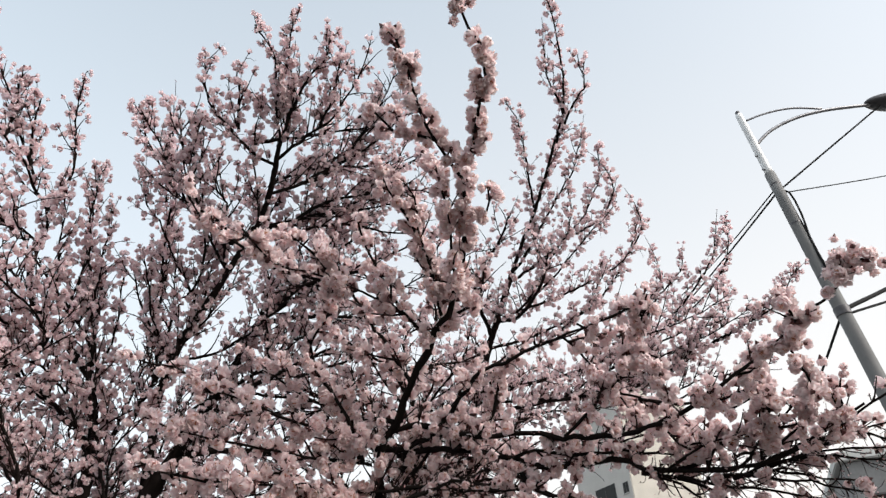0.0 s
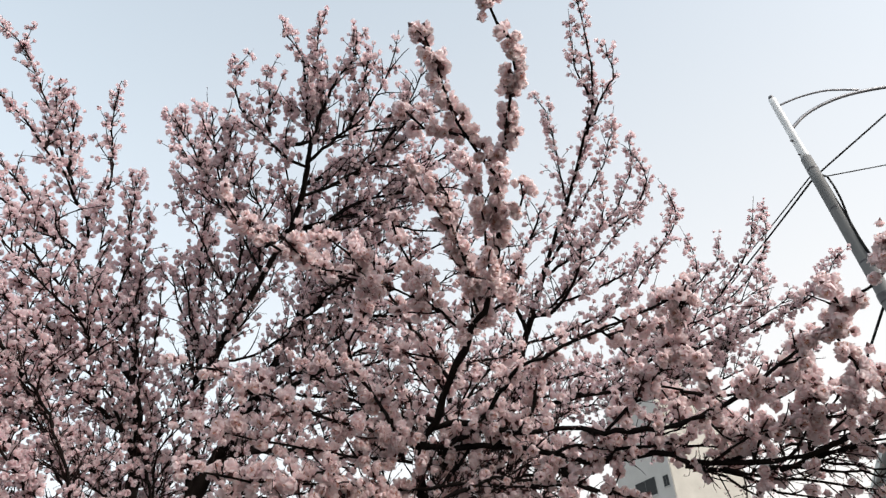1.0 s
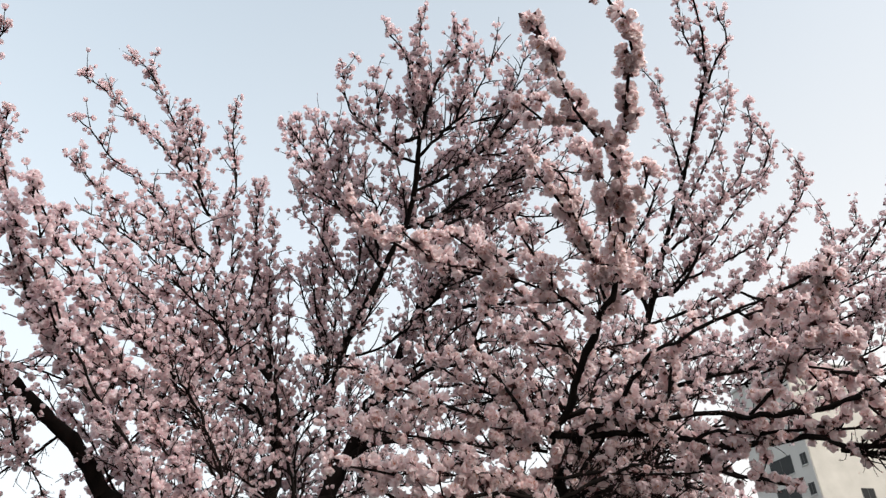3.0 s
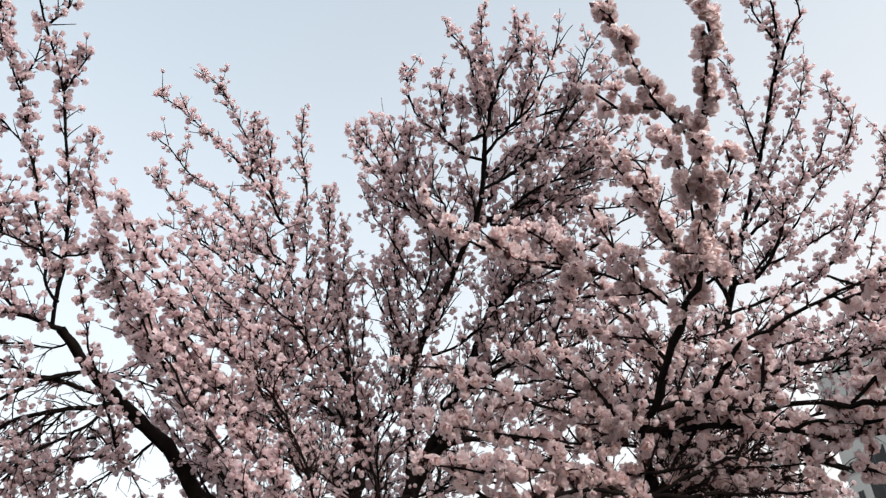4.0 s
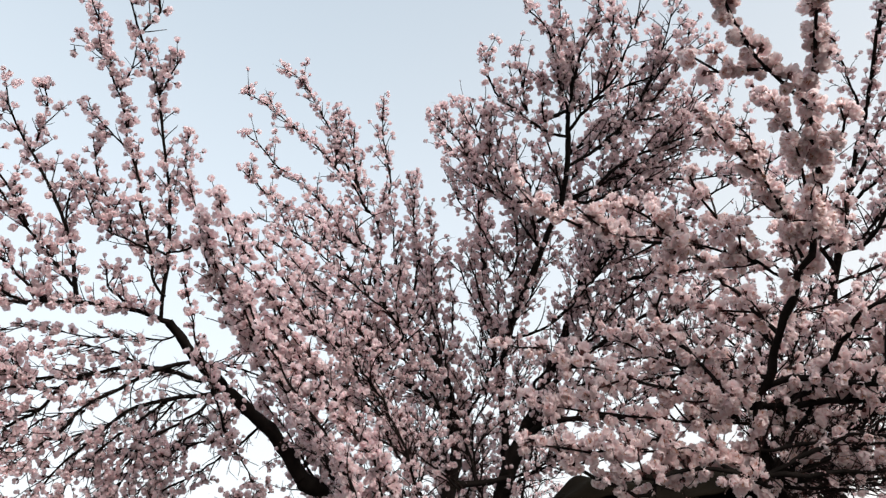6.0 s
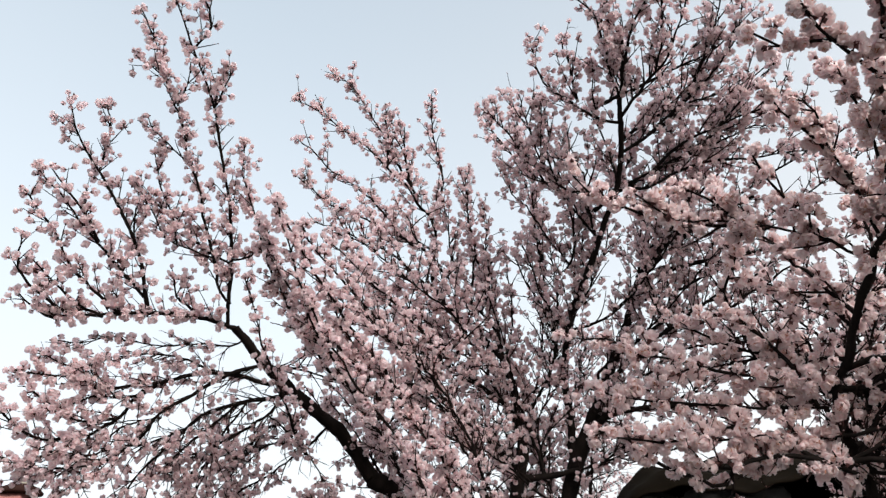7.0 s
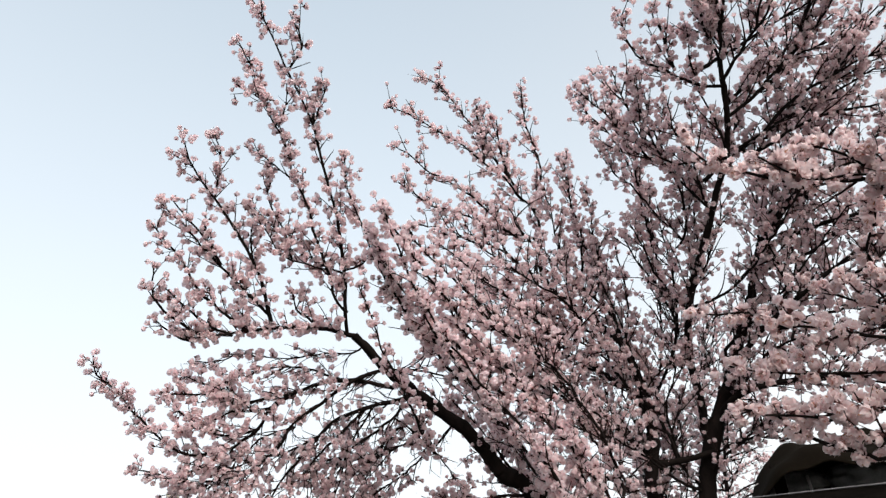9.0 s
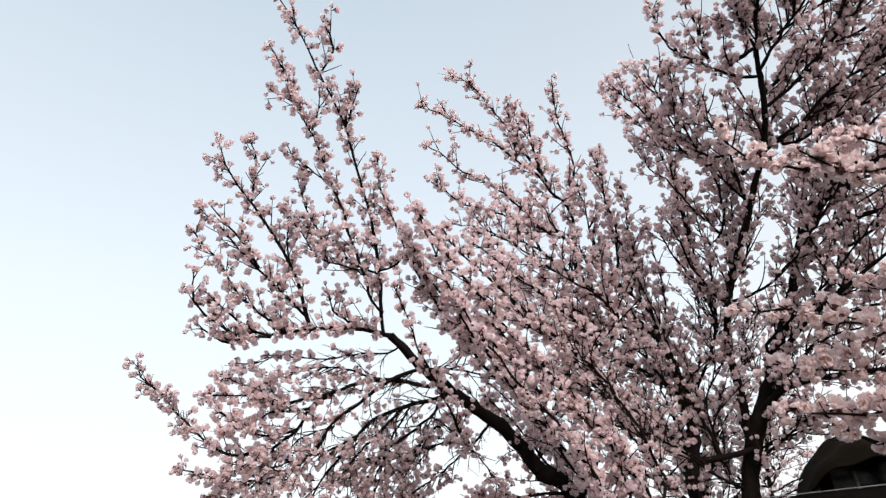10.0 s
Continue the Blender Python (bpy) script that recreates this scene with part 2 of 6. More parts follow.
def bud_form():
    """A closed bud: a small three-sided egg of dark calyx with a pink tip."""
    verts, faces, index, tips = [], [], [], []
    prof = ((-0.5, 0.14), (0.0, 0.36), (0.6, 0.06))
    for z, r in prof:
        for i in range(3):
            verts.append(np.array((r * math.cos(i * 2.0944), r * math.sin(i * 2.0944), z)))
            tips.append(0.3)
    for r in range(2):
        for i in range(3):
            faces.append((3 * r + i, 3 * r + (i + 1) % 3, 3 * r + 3 + (i + 1) % 3, 3 * r + 3 + i))
            index.append(1 if r < 1 else 0)
    return np.array(verts), np.array(faces), np.array(index), np.array(tips)


FULL = ((6, 1.0, 14, 78, 0.54), (8, 0.97, 36, 98, 0.42), (8, 0.93, 58, 120, 0.44), (6, 0.85, 82, 146, 0.52), (4, 0.68, 100, 164, 0.75))
MIDDLE = ((5, 1.0, 14, 80, 0.60), (7, 0.98, 38, 102, 0.46), (6, 0.93, 66, 128, 0.50), (4, 0.84, 92, 158, 0.62))
PLAIN = ((5, 1.0, 10, 82, 0.80), (5, 0.97, 46, 112, 0.74), (3, 0.90, 80, 156, 1.15))
form_rng = random.Random(4)
FINE, COARSE = (-1, -0.5, 0, 0.5, 1), (-1, 0, 1)
FRONT_FORMS = [blossom_form(form_rng, FULL, (0.0, 0.4, 0.75, 1.0), FINE, 6) for _ in range(7)]
NEAR_FORMS = [blossom_form(form_rng, MIDDLE, (0.0, 0.5, 1.0), COARSE, 4) for _ in range(9)]
FAR_FORMS = [blossom_form(form_rng, PLAIN, (0.0, 1.0), COARSE, 0) for _ in range(10)]
BUD = bud_form()


def turned(axis, spin):
    """Rotation matrices that take +z to each axis, after a spin about it."""
    z = axis / np.linalg.norm(axis, axis=1)[:, None]
    ref = np.where(np.abs(z[:, 2:3]) < 0.9, np.array([[0, 0, 1.0]]), np.array([[1.0, 0, 0]]))
    x = np.cross(ref, z)
    x /= np.linalg.norm(x, axis=1)[:, None]
    y = np.cross(z, x)
    c, s = np.cos(spin)[:, None], np.sin(spin)[:, None]
    return np.stack([c * x + s * y, -s * x + c * y, z], -1)


def scattered(name, petal, form_list, picks, places, axes, spins, sizes):
    """One mesh that holds every form at its place."""
    vs, fs, ms, ts, at = [], [], [], [], 0
    turns = turned(axes, spins)
    for k, (v, f, m, t) in enumerate(form_list):
        sel = np.where(picks == k)[0]
        if not len(sel):
            continue
        p = np.einsum("nij,vj->nvi", turns[sel], v) * sizes[sel][:, None, None] + places[sel][:, None]
        vs.append(p.reshape(-1, 3))
        fs.append((f[None] + (np.arange(len(sel)) * len(v))[:, None, None]).reshape(-1, 4) + at)
        ms.append(np.tile(m, len(sel)))
        ts.append(np.tile(t, len(sel)))
        at += len(sel) * len(v)
    vs, fs, ms, ts = np.vstack(vs), np.vstack(fs), np.concatenate(ms), np.concatenate(ts)
    return quad_mesh(name, vs, fs, [petal, CALYX, STAMEN], ms, ts)


def quad_mesh(name, vs, fs, mats, ms=None, ts=None):
    me = bpy.data.meshes.new(name)
    me.vertices.add(len(vs))
    me.vertices.foreach_set("co", vs.astype(np.float32).ravel())
    me.loops.add(fs.size)
    me.loops.foreach_set("vertex_index", fs.astype(np.int32).ravel())
    me.polygons.add(len(fs))
    me.polygons.foreach_set("loop_start", np.arange(0, fs.size, 4, dtype=np.int32))
    if ms is not None:
        me.polygons.foreach_set("material_index", ms.astype(np.int32))
    me.polygons.foreach_set("use_smooth", np.ones(len(fs), bool))
    for m in mats:
        me.materials.append(m)
    if ts is not None:
        me.attributes.new("tip", "FLOAT", "POINT").data.foreach_set("value", ts.astype(np.float32))
    me.update(calc_edges=True)
    me.validate()
    return me


UP = np.array((0, 0, 1.0))


class Tree:
    def __init__(self, name, label, forms, radius, seed, petal, clump):
        self.root = thing(name, label, "tree", "flowering trees")
        self.petal = petal
        self.forms, self.radius, self.rng = forms, radius, np.random.default_rng(seed)
        self.tubes, self.spurs, self.spines, self.count, self.clump = [], [], [], 0, clump
        self.blooms, self.front, self.buds = [], [], []

    def bloom(self, place, axis, size, front=False):
        (self.front if front and len(self.front) < 300 else self.blooms).append((place, axis, size))


def flowers_along(tree, line, spacing, spread, front=False, start=0.0, size=1.0, clump=None, breaks=0.0):
    """Blossoms at nodes along a line, one or a few to a node, each on a short stalk up to spread metres long."""
    rng = tree.rng
    many = clump or tree.clump
    seg = np.linalg.norm(np.diff(line, axis=0), axis=1)
    run = np.concatenate([[0], np.cumsum(seg)])
    s = start * run[-1] + rng.uniform(0, spacing)
    while s < run[-1]:
        k = max(min(np.searchsorted(run, s) - 1, len(seg) - 1), 0)
        node = line[k] + (line[k + 1] - line[k]) * ((s - run[k]) / max(seg[k], 1e-6))
        d = unit(line[k + 1] - line[k])
        head = int(rng.integers(max(1, many - 1), many + 2))
        lean = rng.normal(size=3)
        for _ in range(head):
            side = rng.normal(size=3) + 0.5 * lean
            side = unit(side - d * (side @ d))
            r = tree.radius * size * rng.choice((0.62, 0.85, 0.95, 1.05, 1.12)) * rng.uniform(0.93, 1.07) * (1 - 0.25 * (s / run[-1]) ** 3)
            axis = unit(side + 0.35 * d + 0.3 * rng.normal(size=3))
            p = node + d * rng.uniform(-0.5, 0.5) * r * head ** 0.5
            off = spread * rng.uniform(0.15, 1.0)
            seat = p + axis * (1.0 * r + off)
            tree.bloom(seat, axis, r, front)
            foot = seat - axis * r
            tree.spurs.append((np.array([node, foot]), np.array([0.0012, 0.0009]), 3))
        s += spacing * head * rng.uniform(0.6, 1.4)
        if rng.random() < breaks:
            s += rng.uniform(0.02, 0.05)


def tip_buds(tree, p, d, many):
    """Small closed buds crowded at the end of a twig."""
    rng = tree.rng
    for i in range(many):
        tree.buds.append((p - d * 0.006 * i + rng.normal(size=3) * 0.0025, unit(d + rng.normal(size=3) * 0.5), tree.radius * rng.uniform(0.22, 0.42)))


def twig(tree, p, d, length, radius, style, depth, share=1.0):
    """A thin twig that bends smoothly towards the light and thins to its tip, with blossoms, buds and twigs of its own."""
    rng = tree.rng
    flowering = rng.random() < style["fill"] * share
    if not flowering:
        length *= 0.7
    n = max(4, int(length / 0.022))
    line = [p]
    bend = rng.normal(size=3) * style["wild"] * 0.55
    for i in range(n):
        d = unit(d + style["lift"] * UP + bend + rng.normal(size=3) * style["wild"] * 0.45)
        line.append(line[-1] + d * (length / n))
    line = np.array(line)
    tree.tubes.append((line, np.linspace(radius, max(0.0008, radius * 0.38), len(line)), 4 if depth and tree is NEAR else 3))
    if flowering:
        if rng.random() < 0.75:
            tree.bloom(line[-1] + d * tree.radius * 0.7, unit(d + rng.normal(size=3) * 0.4), tree.radius * rng.uniform(0.6, 0.9))
        flowers_along(tree, line, style["gap"], style["spread"], start=rng.uniform(0.05, 0.3), size=style.get("size", 1.0), clump=style.get("clump"))
    else:
        tip_buds(tree, line[-1], d, int(rng.integers(1, 4)))
        for k in range(2, n, 4):
            if rng.random() < 0.4:
                tip_buds(tree, line[k], unit(np.cross(d, rng.normal(size=3))), 1)
    if flowering and rng.random() < 0.3:
        tip_buds(tree, line[-1] + d * tree.radius, d, 2)
    if depth > 0:
        for s in np.arange(0.2, 0.92, style["sub"] / length):
            if rng.random() < 0.8:
                k = int(s * n)
                t = unit(line[k + 1] - line[k])
                side = unit(np.cross(t, rng.normal(size=3)))
                twig(tree, line[k], unit(0.9 * t + 0.75 * side), length * rng.uniform(0.25, 0.5) * (1.15 - s), radius * 0.6, style, depth - 1, share)
                if rng.random() < style.get("dead", 0.08):          # thin bare twiglet with a bud at its end
                    spray = [line[k]]
                    way = unit(0.7 * t - 0.7 * side)
                    curl = rng.normal(size=3) * 0.22
                    for _ in range(4):
                        way = unit(way + curl + rng.normal(size=3) * 0.12)
                        spray.append(spray[-1] + way * rng.uniform(0.006, 0.017))
                    tree.spurs.append((np.array(spray), np.linspace(radius * 0.45, 0.0006, 5), 3))
                    tip_buds(tree, spray[-1], way, int(rng.integers(1, 3)))


def limb(tree, r0, r1, style, *points):
    """A limb through a few points, tapering, with the twigs and blossoms of its style."""
    rng = tree.rng
    points = [np.array(p, float) for p in points]
    if tree.spines:                              # grow out of a limb near by, forwards
        stock = np.vstack(tree.spines)
        gap = points[0] - stock
        away = np.linalg.norm(gap, axis=1)
        turn = 1 - (gap @ unit(points[1] - points[0])) / np.maximum(away, 1e-6)
        best = (away * (1 + 1.6 * turn)).argmin()
        if away.min() < 0.035:
            points[0] = stock[away.argmin()]
        elif away[best] < 0.7:
            if away[best] > 0.25:
                points.insert(0, (stock[best] + points[0]) / 2 + 0.12 * (points[0] - points[1]) + UP * -0.02)
            points.insert(0, stock[best])
    line = spline(points, 0.025)
    tree.spines.append(line)
    wave = np.cumsum(rng.normal(size=line.shape) * (0.0036 if tree is NEAR else 0.0016 if r0 > 0.007 else 0.0034), axis=0)
    wave -= np.linspace(0, 1, len(line))[:, None] * wave[-1]
    line = line + wave
    radii = np.linspace(r0, r1, len(line)) * (1 + (0.12 if tree is NEAR else 0.08) * np.clip(rng.normal(size=len(line)), -1.5, 2))
    verts, quads = tube(line, radii, 10 if r0 > 0.012 else 6)
    name = "trunk" if r0 > 0.035 and not tree.count else "limb"
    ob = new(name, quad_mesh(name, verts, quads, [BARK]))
    ob.parent = tree.root
    tree.count += 1
    if not style:
        return
    run = np.concatenate([[0], np.cumsum(np.linalg.norm(np.diff(line, axis=0), axis=1))])
    if style.get("sleeve"):
        flowers_along(tree, line, style["sleeve"], style["spread"] + r1, style.get("front", False), style.get("bare", 0.0), size=style.get("size", 1.0), clump=style.get("clump"), breaks=style.get("breaks", 0.0))
    s = style.get("from", 0.1) * run[-1]
    while s < run[-1]:
        k = min(max(np.searchsorted(run, s) - 1, 0), len(line) - 2)
        t = unit(line[k + 1] - line[k])
        side = unit(np.cross(t, rng.normal(size=3)))
        d = unit(style["along"] * t + side + style["rise"] * UP)
        length = style["twig"] * rng.uniform(0.35, 1.0) * (1 - style.get("shrink", 0.72) * s / run[-1])
        twig(tree, line[k], d, length, min(0.0042, 0.0020 + 0.0068 * length) * style.get("thin", 1.0), style, style["depth"], min(1.0, 0.05 + s / run[-1] / style.get("late", 0.01)))
        s += style["every"] * rng.uniform(0.5, 1.5)
    if style.get("leader") and rng.random() < style["leader"]:      # thin bare tip with small buds
        way, shoot = unit(line[-1] - line[-3]), [line[-1]]
        for _ in range(5):
            way = unit(way + 0.12 * UP + rng.normal(size=3) * 0.12)
            shoot.append(shoot[-1] + way * rng.uniform(0.007, 0.016))
            tip_buds(tree, shoot[-1], unit(way + rng.normal(size=3) * 0.5), 1)
        tree.spurs.append((np.array(shoot), np.linspace(r1 * 0.8, 0.0007, 6), 4))
        tip_buds(tree, shoot[-1], way, 2)
    for _ in range(4):
        tree.bloom(line[-1] + rng.normal(size=3) * tree.radius * 0.8, unit(line[-1] - line[-2] + rng.normal(size=3) * 0.5), tree.radius * rng.uniform(0.55, 0.9))
    for _ in range(3):
        tree.buds.append((line[-1] + rng.normal(size=3) * 0.005, unit(line[-1] - line[-2] + rng.normal(size=3) * 0.4), tree.radius * rng.uniform(0.25, 0.45)))


def finish(tree):
    """Twigs and blossoms of a tree: the front ones singly, the rest in one mesh."""
    vs, fs, at = [], [], 0
    for i, (line, radii, sides) in enumerate(tree.tubes + tree.spurs):
        v, f = tube(line, radii, sides)
        if i < 250:
            one = new("twig", quad_mesh("twig", v, f, [TWIG]))
            one.parent = tree.root
            continue
        vs.append(v)
        fs.append(f + at)
        at += len(v)
    twigs = new("twigs", quad_mesh("twigs", np.vstack(vs), np.vstack(fs), [TWIG]))
    twigs.parent = tree.root
    tagged(twigs, "thin dark reddish-brown twigs", kind="stuff")
    rng = tree.rng
    for name, rows, forms, label in (("blossoms", tree.blooms, tree.forms, "many pale pink double blossoms"), ("buds", tree.buds if tree is NEAR else tree.buds[::2], [BUD], "small closed dark red buds")):
        place, axis, size = (np.array([r[i] for r in rows]) for i in range(3))
        me = scattered(name, tree.petal, forms, rng.integers(0, len(forms), len(rows)), place, axis, rng.uniform(0, 6.28, len(rows)), size)
        ob = new(name, me)
        ob.parent = tree.root
        tagged(ob, label, kind="stuff")
    if tree.front:
        shared = [quad_mesh("blossom", v, f, [tree.petal, CALYX, STAMEN], m, t) for v, f, m, t in (FRONT_FORMS if tree.forms is NEAR_FORMS else tree.forms)]
        for i, (place, axis, size) in enumerate(tree.front):
            ob = new("blossom", shared[i % len(shared)])
            turn = Matrix(turned(np.array([axis]), np.array([rng.uniform(0, 6.28)]))[0].tolist()).to_4x4()
            ob.matrix_basis = Matrix.Translation(place) @ turn @ Matrix.Diagonal((size, size, size, 1))
            ob.parent = tree.root
    print(tree.root.name, "blossoms", len(tree.blooms), len(tree.front), "twigs", len(tree.tubes))


# gap and sleeve: metres between blossoms; twig and every: length of twigs and metres between them
BARE = None
SPRAY = dict(shrink=0.55, twig=0.36, every=0.029, along=0.8, rise=0.6, lift=0.07, wild=0.14, gap=0.026, spread=0.012, fill=0.66, sub=0.045, depth=1, dead=0.4, size=0.90)
SHOOT = dict(leader=0.12, shrink=0.5, twig=0.20, every=0.030, along=1.1, rise=0.4, lift=0.09, wild=0.11, gap=0.026, spread=0.012, fill=0.85, sub=0.055, depth=1, sleeve=0.034, bare=0.12, size=0.92, dead=0.2)
TALL = dict(leader=0.5, shrink=0.45, twig=0.16, every=0.036, along=1.2, rise=0.45, lift=0.10, wild=0.10, gap=0.024, spread=0.015, fill=0.85, sub=0.055, depth=1, sleeve=0.036, bare=0.08, front=True, size=0.95, thin=0.8, dead=0.15)
RISER = dict(shrink=0.5, twig=0.145, every=0.032, along=1.1, rise=0.3, lift=0.07, wild=0.12, gap=0.026, spread=0.020, fill=0.93, sub=0.055, depth=1, sleeve=0.034, bare=0.08, clump=1)
BOUGH = dict(shrink=0.4, twig=0.20, every=0.018, along=1.8, rise=-0.05, lift=-0.02, wild=0.15, gap=0.026, spread=0.012, fill=0.88, sub=0.050, depth=1, thin=0.95, dead=0.45, late=0.62, clump=3)
BOUGH["from"] = 0.05
INNER = dict(BOUGH, twig=0.20, every=0.020, fill=0.55, sub=0.040, dead=0.3, late=0.7, clump=1, thin=0.8, wild=0.2, spread=0.016, size=0.9)
HANGING = dict(BOUGH, twig=0.27, every=0.0195, rise=-0.25, lift=-0.01, fill=0.59, sub=0.042, dead=0.3, late=0.7, clump=1, thin=0.85, wild=0.2, spread=0.016, size=0.9)
OUTER = dict(BOUGH, shrink=0.7, twig=0.17, every=0.020, rise=0.1, fill=0.8, late=0.35, sub=0.045, dead=0.45, clump=1, thin=0.95, spread=0.017, sleeve=0.040, bare=0.1)
CROWDED = dict(RISER, twig=0.16, every=0.020, rise=0.55, spread=0.014, sleeve=0.030, clump=2)
DENSE = dict(twig=0.20, every=0.026, along=1.0, rise=0.3, lift=0.06, wild=0.13, gap=0.025, spread=0.010, fill=0.62, sub=0.045, depth=1, sleeve=0.023, front=True, clump=3, dead=0.6, breaks=0.22, size=1.0)
COVER = dict(SPRAY, twig=0.17, every=0.045, fill=0.9)
TRUNK = dict(twig=0.10, every=0.040, along=0.6, rise=0.4, lift=0.06, wild=0.18, gap=0.018, spread=0.010, fill=0.6, sub=0.045, depth=1, sleeve=0.050, bare=0.2, clump=2, breaks=0.15, dead=0.6)
STALK = dict(twig=0.07, every=0.050, along=1.0, rise=0.2, lift=0.05, wild=0.1, gap=0.014, spread=0.003, fill=1.0, sub=0.05, depth=0, sleeve=0.0100, bare=0.04, front=True, clump=3, breaks=0.10, size=1.0)
NODDING = dict(twig=0.14, every=0.036, along=0.8, rise=0.3, lift=0.05, wild=0.18, gap=0.016, spread=0.006, fill=0.66, sub=0.040, depth=1, sleeve=0.0175, bare=0.1, clump=3, breaks=0.2, dead=0.7)
THICK = dict(twig=0.20, every=0.044, along=0.7, rise=0.45, lift=0.06, wild=0.18, gap=0.016, spread=0.006, fill=0.62, sub=0.040, depth=1, sleeve=0.024, bare=0.1, clump=3, breaks=0.22, dead=0.7)
OPEN = dict(twig=0.14, every=0.038, along=0.9, rise=0.5, lift=0.08, wild=0.18, gap=0.022, spread=0.010, fill=0.55, sub=0.045, depth=1, sleeve=0.027, bare=0.1, clump=2, breaks=0.15, dead=0.6)
TANGLE = dict(shrink=0.5, thin=0.95, twig=0.34, every=0.020, along=0.8, rise=0.5, lift=0.05, wild=0.17, gap=0.028, spread=0.010, fill=0.34, sub=0.036, depth=1, dead=0.7, size=0.88)
MESHED = dict(TANGLE, fill=0.68, gap=0.028, every=0.030, dead=0.4)
BRUSH = dict(thin=0.55, twig=0.17, every=0.018, along=1.1, rise=-0.05, lift=0.0, wild=0.20, gap=0.034, spread=0.010, fill=0.12, sub=0.035, depth=1, dead=0.8, clump=1)
TWIGGY = dict(BRUSH, thin=0.75, twig=0.17, every=0.011, rise=0.1, fill=0.10, sub=0.032, wild=0.24)
SPARSE = dict(twig=0.38, every=0.045, along=0.7, rise=0.3, lift=0.04, wild=0.22, gap=0.06, spread=0.02, fill=0.5, sub=0.06, depth=1, thin=0.9, dead=0.5)

BACK = Tree("blossom_tree", "wide many-stemmed plum tree in full pale pink bloom", FAR_FORMS, 0.0128, 11, PETAL, 2)
SIDE = Tree("blossom_tree", "plum tree with tall thin shoots of small pink blossoms", FAR_FORMS, 0.0130, 12, PETAL, 1)
NEAR = Tree("blossom_tree", "plum tree with bent dark stem and heavy pink double blossoms", NEAR_FORMS, 0.0120, 13, PETAL_WARM, 3)
FAR = Tree("blossom_tree", "thin sparse tree with few pale blossoms far behind", FAR_FORMS, 0.0155, 14, PETAL, 1)
# the wide tree at the back: stems from a low fork, then limbs and shoots
limb(BACK, 0.0750, 0.0620, BARE, (-1.02, 2.75, 0.00), (-1.00, 2.75, 0.38), (-1.02, 2.74, 0.75))
limb(BACK, 0.0400, 0.0310, BARE, (-1.02, 2.74, 0.75), (-1.05, 2.72, 1.43), (-1.13, 2.69, 2.00), (-1.02, 2.66, 2.32))
limb(BACK, 0.0400, 0.0260, BARE, (-1.02, 2.74, 0.75), (-1.20, 2.66, 1.43), (-1.28, 2.58, 2.01), (-1.23, 2.54, 2.29))
# middle stems and their crown
limb(BACK, 0.0250, 0.0160, BARE, (-1.02, 2.66, 2.32), (-0.92, 2.67, 2.51), (-0.79, 2.64, 2.72), (-0.68, 2.58, 2.91))
limb(BACK, 0.0180, 0.0060, SPRAY, (-0.68, 2.58, 2.91), (-0.51, 2.50, 3.01), (-0.36, 2.44, 3.03), (-0.18, 2.44, 3.06))
limb(BACK, 0.0130, 0.0050, SPRAY, (-0.68, 2.58, 2.91), (-0.54, 2.59, 2.93), (-0.37, 2.61, 2.93), (-0.20, 2.63, 2.93))
limb(BACK, 0.0069, 0.0020, SPRAY, (-0.71, 2.58, 2.89), (-0.60, 2.50, 2.98), (-0.44, 2.43, 3.05), (-0.32, 2.31, 3.16))
limb(BACK, 0.0165, 0.0095, COVER, (-1.05, 2.68, 2.21), (-1.05, 2.61, 2.39), (-1.01, 2.49, 2.58), (-0.91, 2.38, 2.74), (-0.77, 2.25, 2.87), (-0.64, 2.15, 3.01), (-0.55, 2.05, 3.14))
limb(BACK, 0.0120, 0.0090, BARE, (-0.56, 2.06, 3.12), (-0.51, 1.95, 3.23), (-0.49, 1.89, 3.27))
limb(BACK, 0.0063, 0.0020, SHOOT, (-0.49, 1.90, 3.25), (-0.43, 1.79, 3.36), (-0.43, 1.65, 3.45), (-0.40, 1.55, 3.50))
limb(BACK, 0.0052, 0.0020, SHOOT, (-0.49, 1.89, 3.27), (-0.48, 1.74, 3.36), (-0.48, 1.60, 3.42), (-0.52, 1.54, 3.46))
limb(BACK, 0.0064, 0.0020, SHOOT, (-0.47, 1.86, 3.31), (-0.39, 1.77, 3.41), (-0.31, 1.71, 3.48), (-0.29, 1.64, 3.55))
limb(BACK, 0.0063, 0.0020, SHOOT, (-0.51, 1.96, 3.21), (-0.62, 1.86, 3.26), (-0.71, 1.77, 3.34), (-0.71, 1.65, 3.45))
limb(BACK, 0.0064, 0.0020, SHOOT, (-0.63, 1.85, 3.27), (-0.62, 1.77, 3.36), (-0.61, 1.69, 3.44))
limb(BACK, 0.0063, 0.0020, SPRAY, (-0.51, 1.95, 3.23), (-0.34, 1.87, 3.32), (-0.23, 1.79, 3.42), (-0.16, 1.70, 3.50))
limb(BACK, 0.0052, 0.0020, SHOOT, (-0.35, 1.88, 3.31), (-0.29, 1.79, 3.41), (-0.25, 1.71, 3.49))
limb(BACK, 0.0069, 0.0020, SPRAY, (-0.55, 2.04, 3.15), (-0.40, 2.07, 3.23), (-0.25, 2.06, 3.34), (-0.14, 1.96, 3.46), (-0.06, 1.84, 3.58))
limb(BACK, 0.0052, 0.0020, SHOOT, (-0.31, 2.07, 3.28), (-0.19, 2.05, 3.36), (-0.08, 2.02, 3.47), (-0.02, 1.94, 3.55))
limb(BACK, 0.0063, 0.0020, SPRAY, (-0.62, 2.15, 3.07), (-0.44, 2.20, 3.14), (-0.26, 2.22, 3.22), (-0.06, 2.25, 3.28))
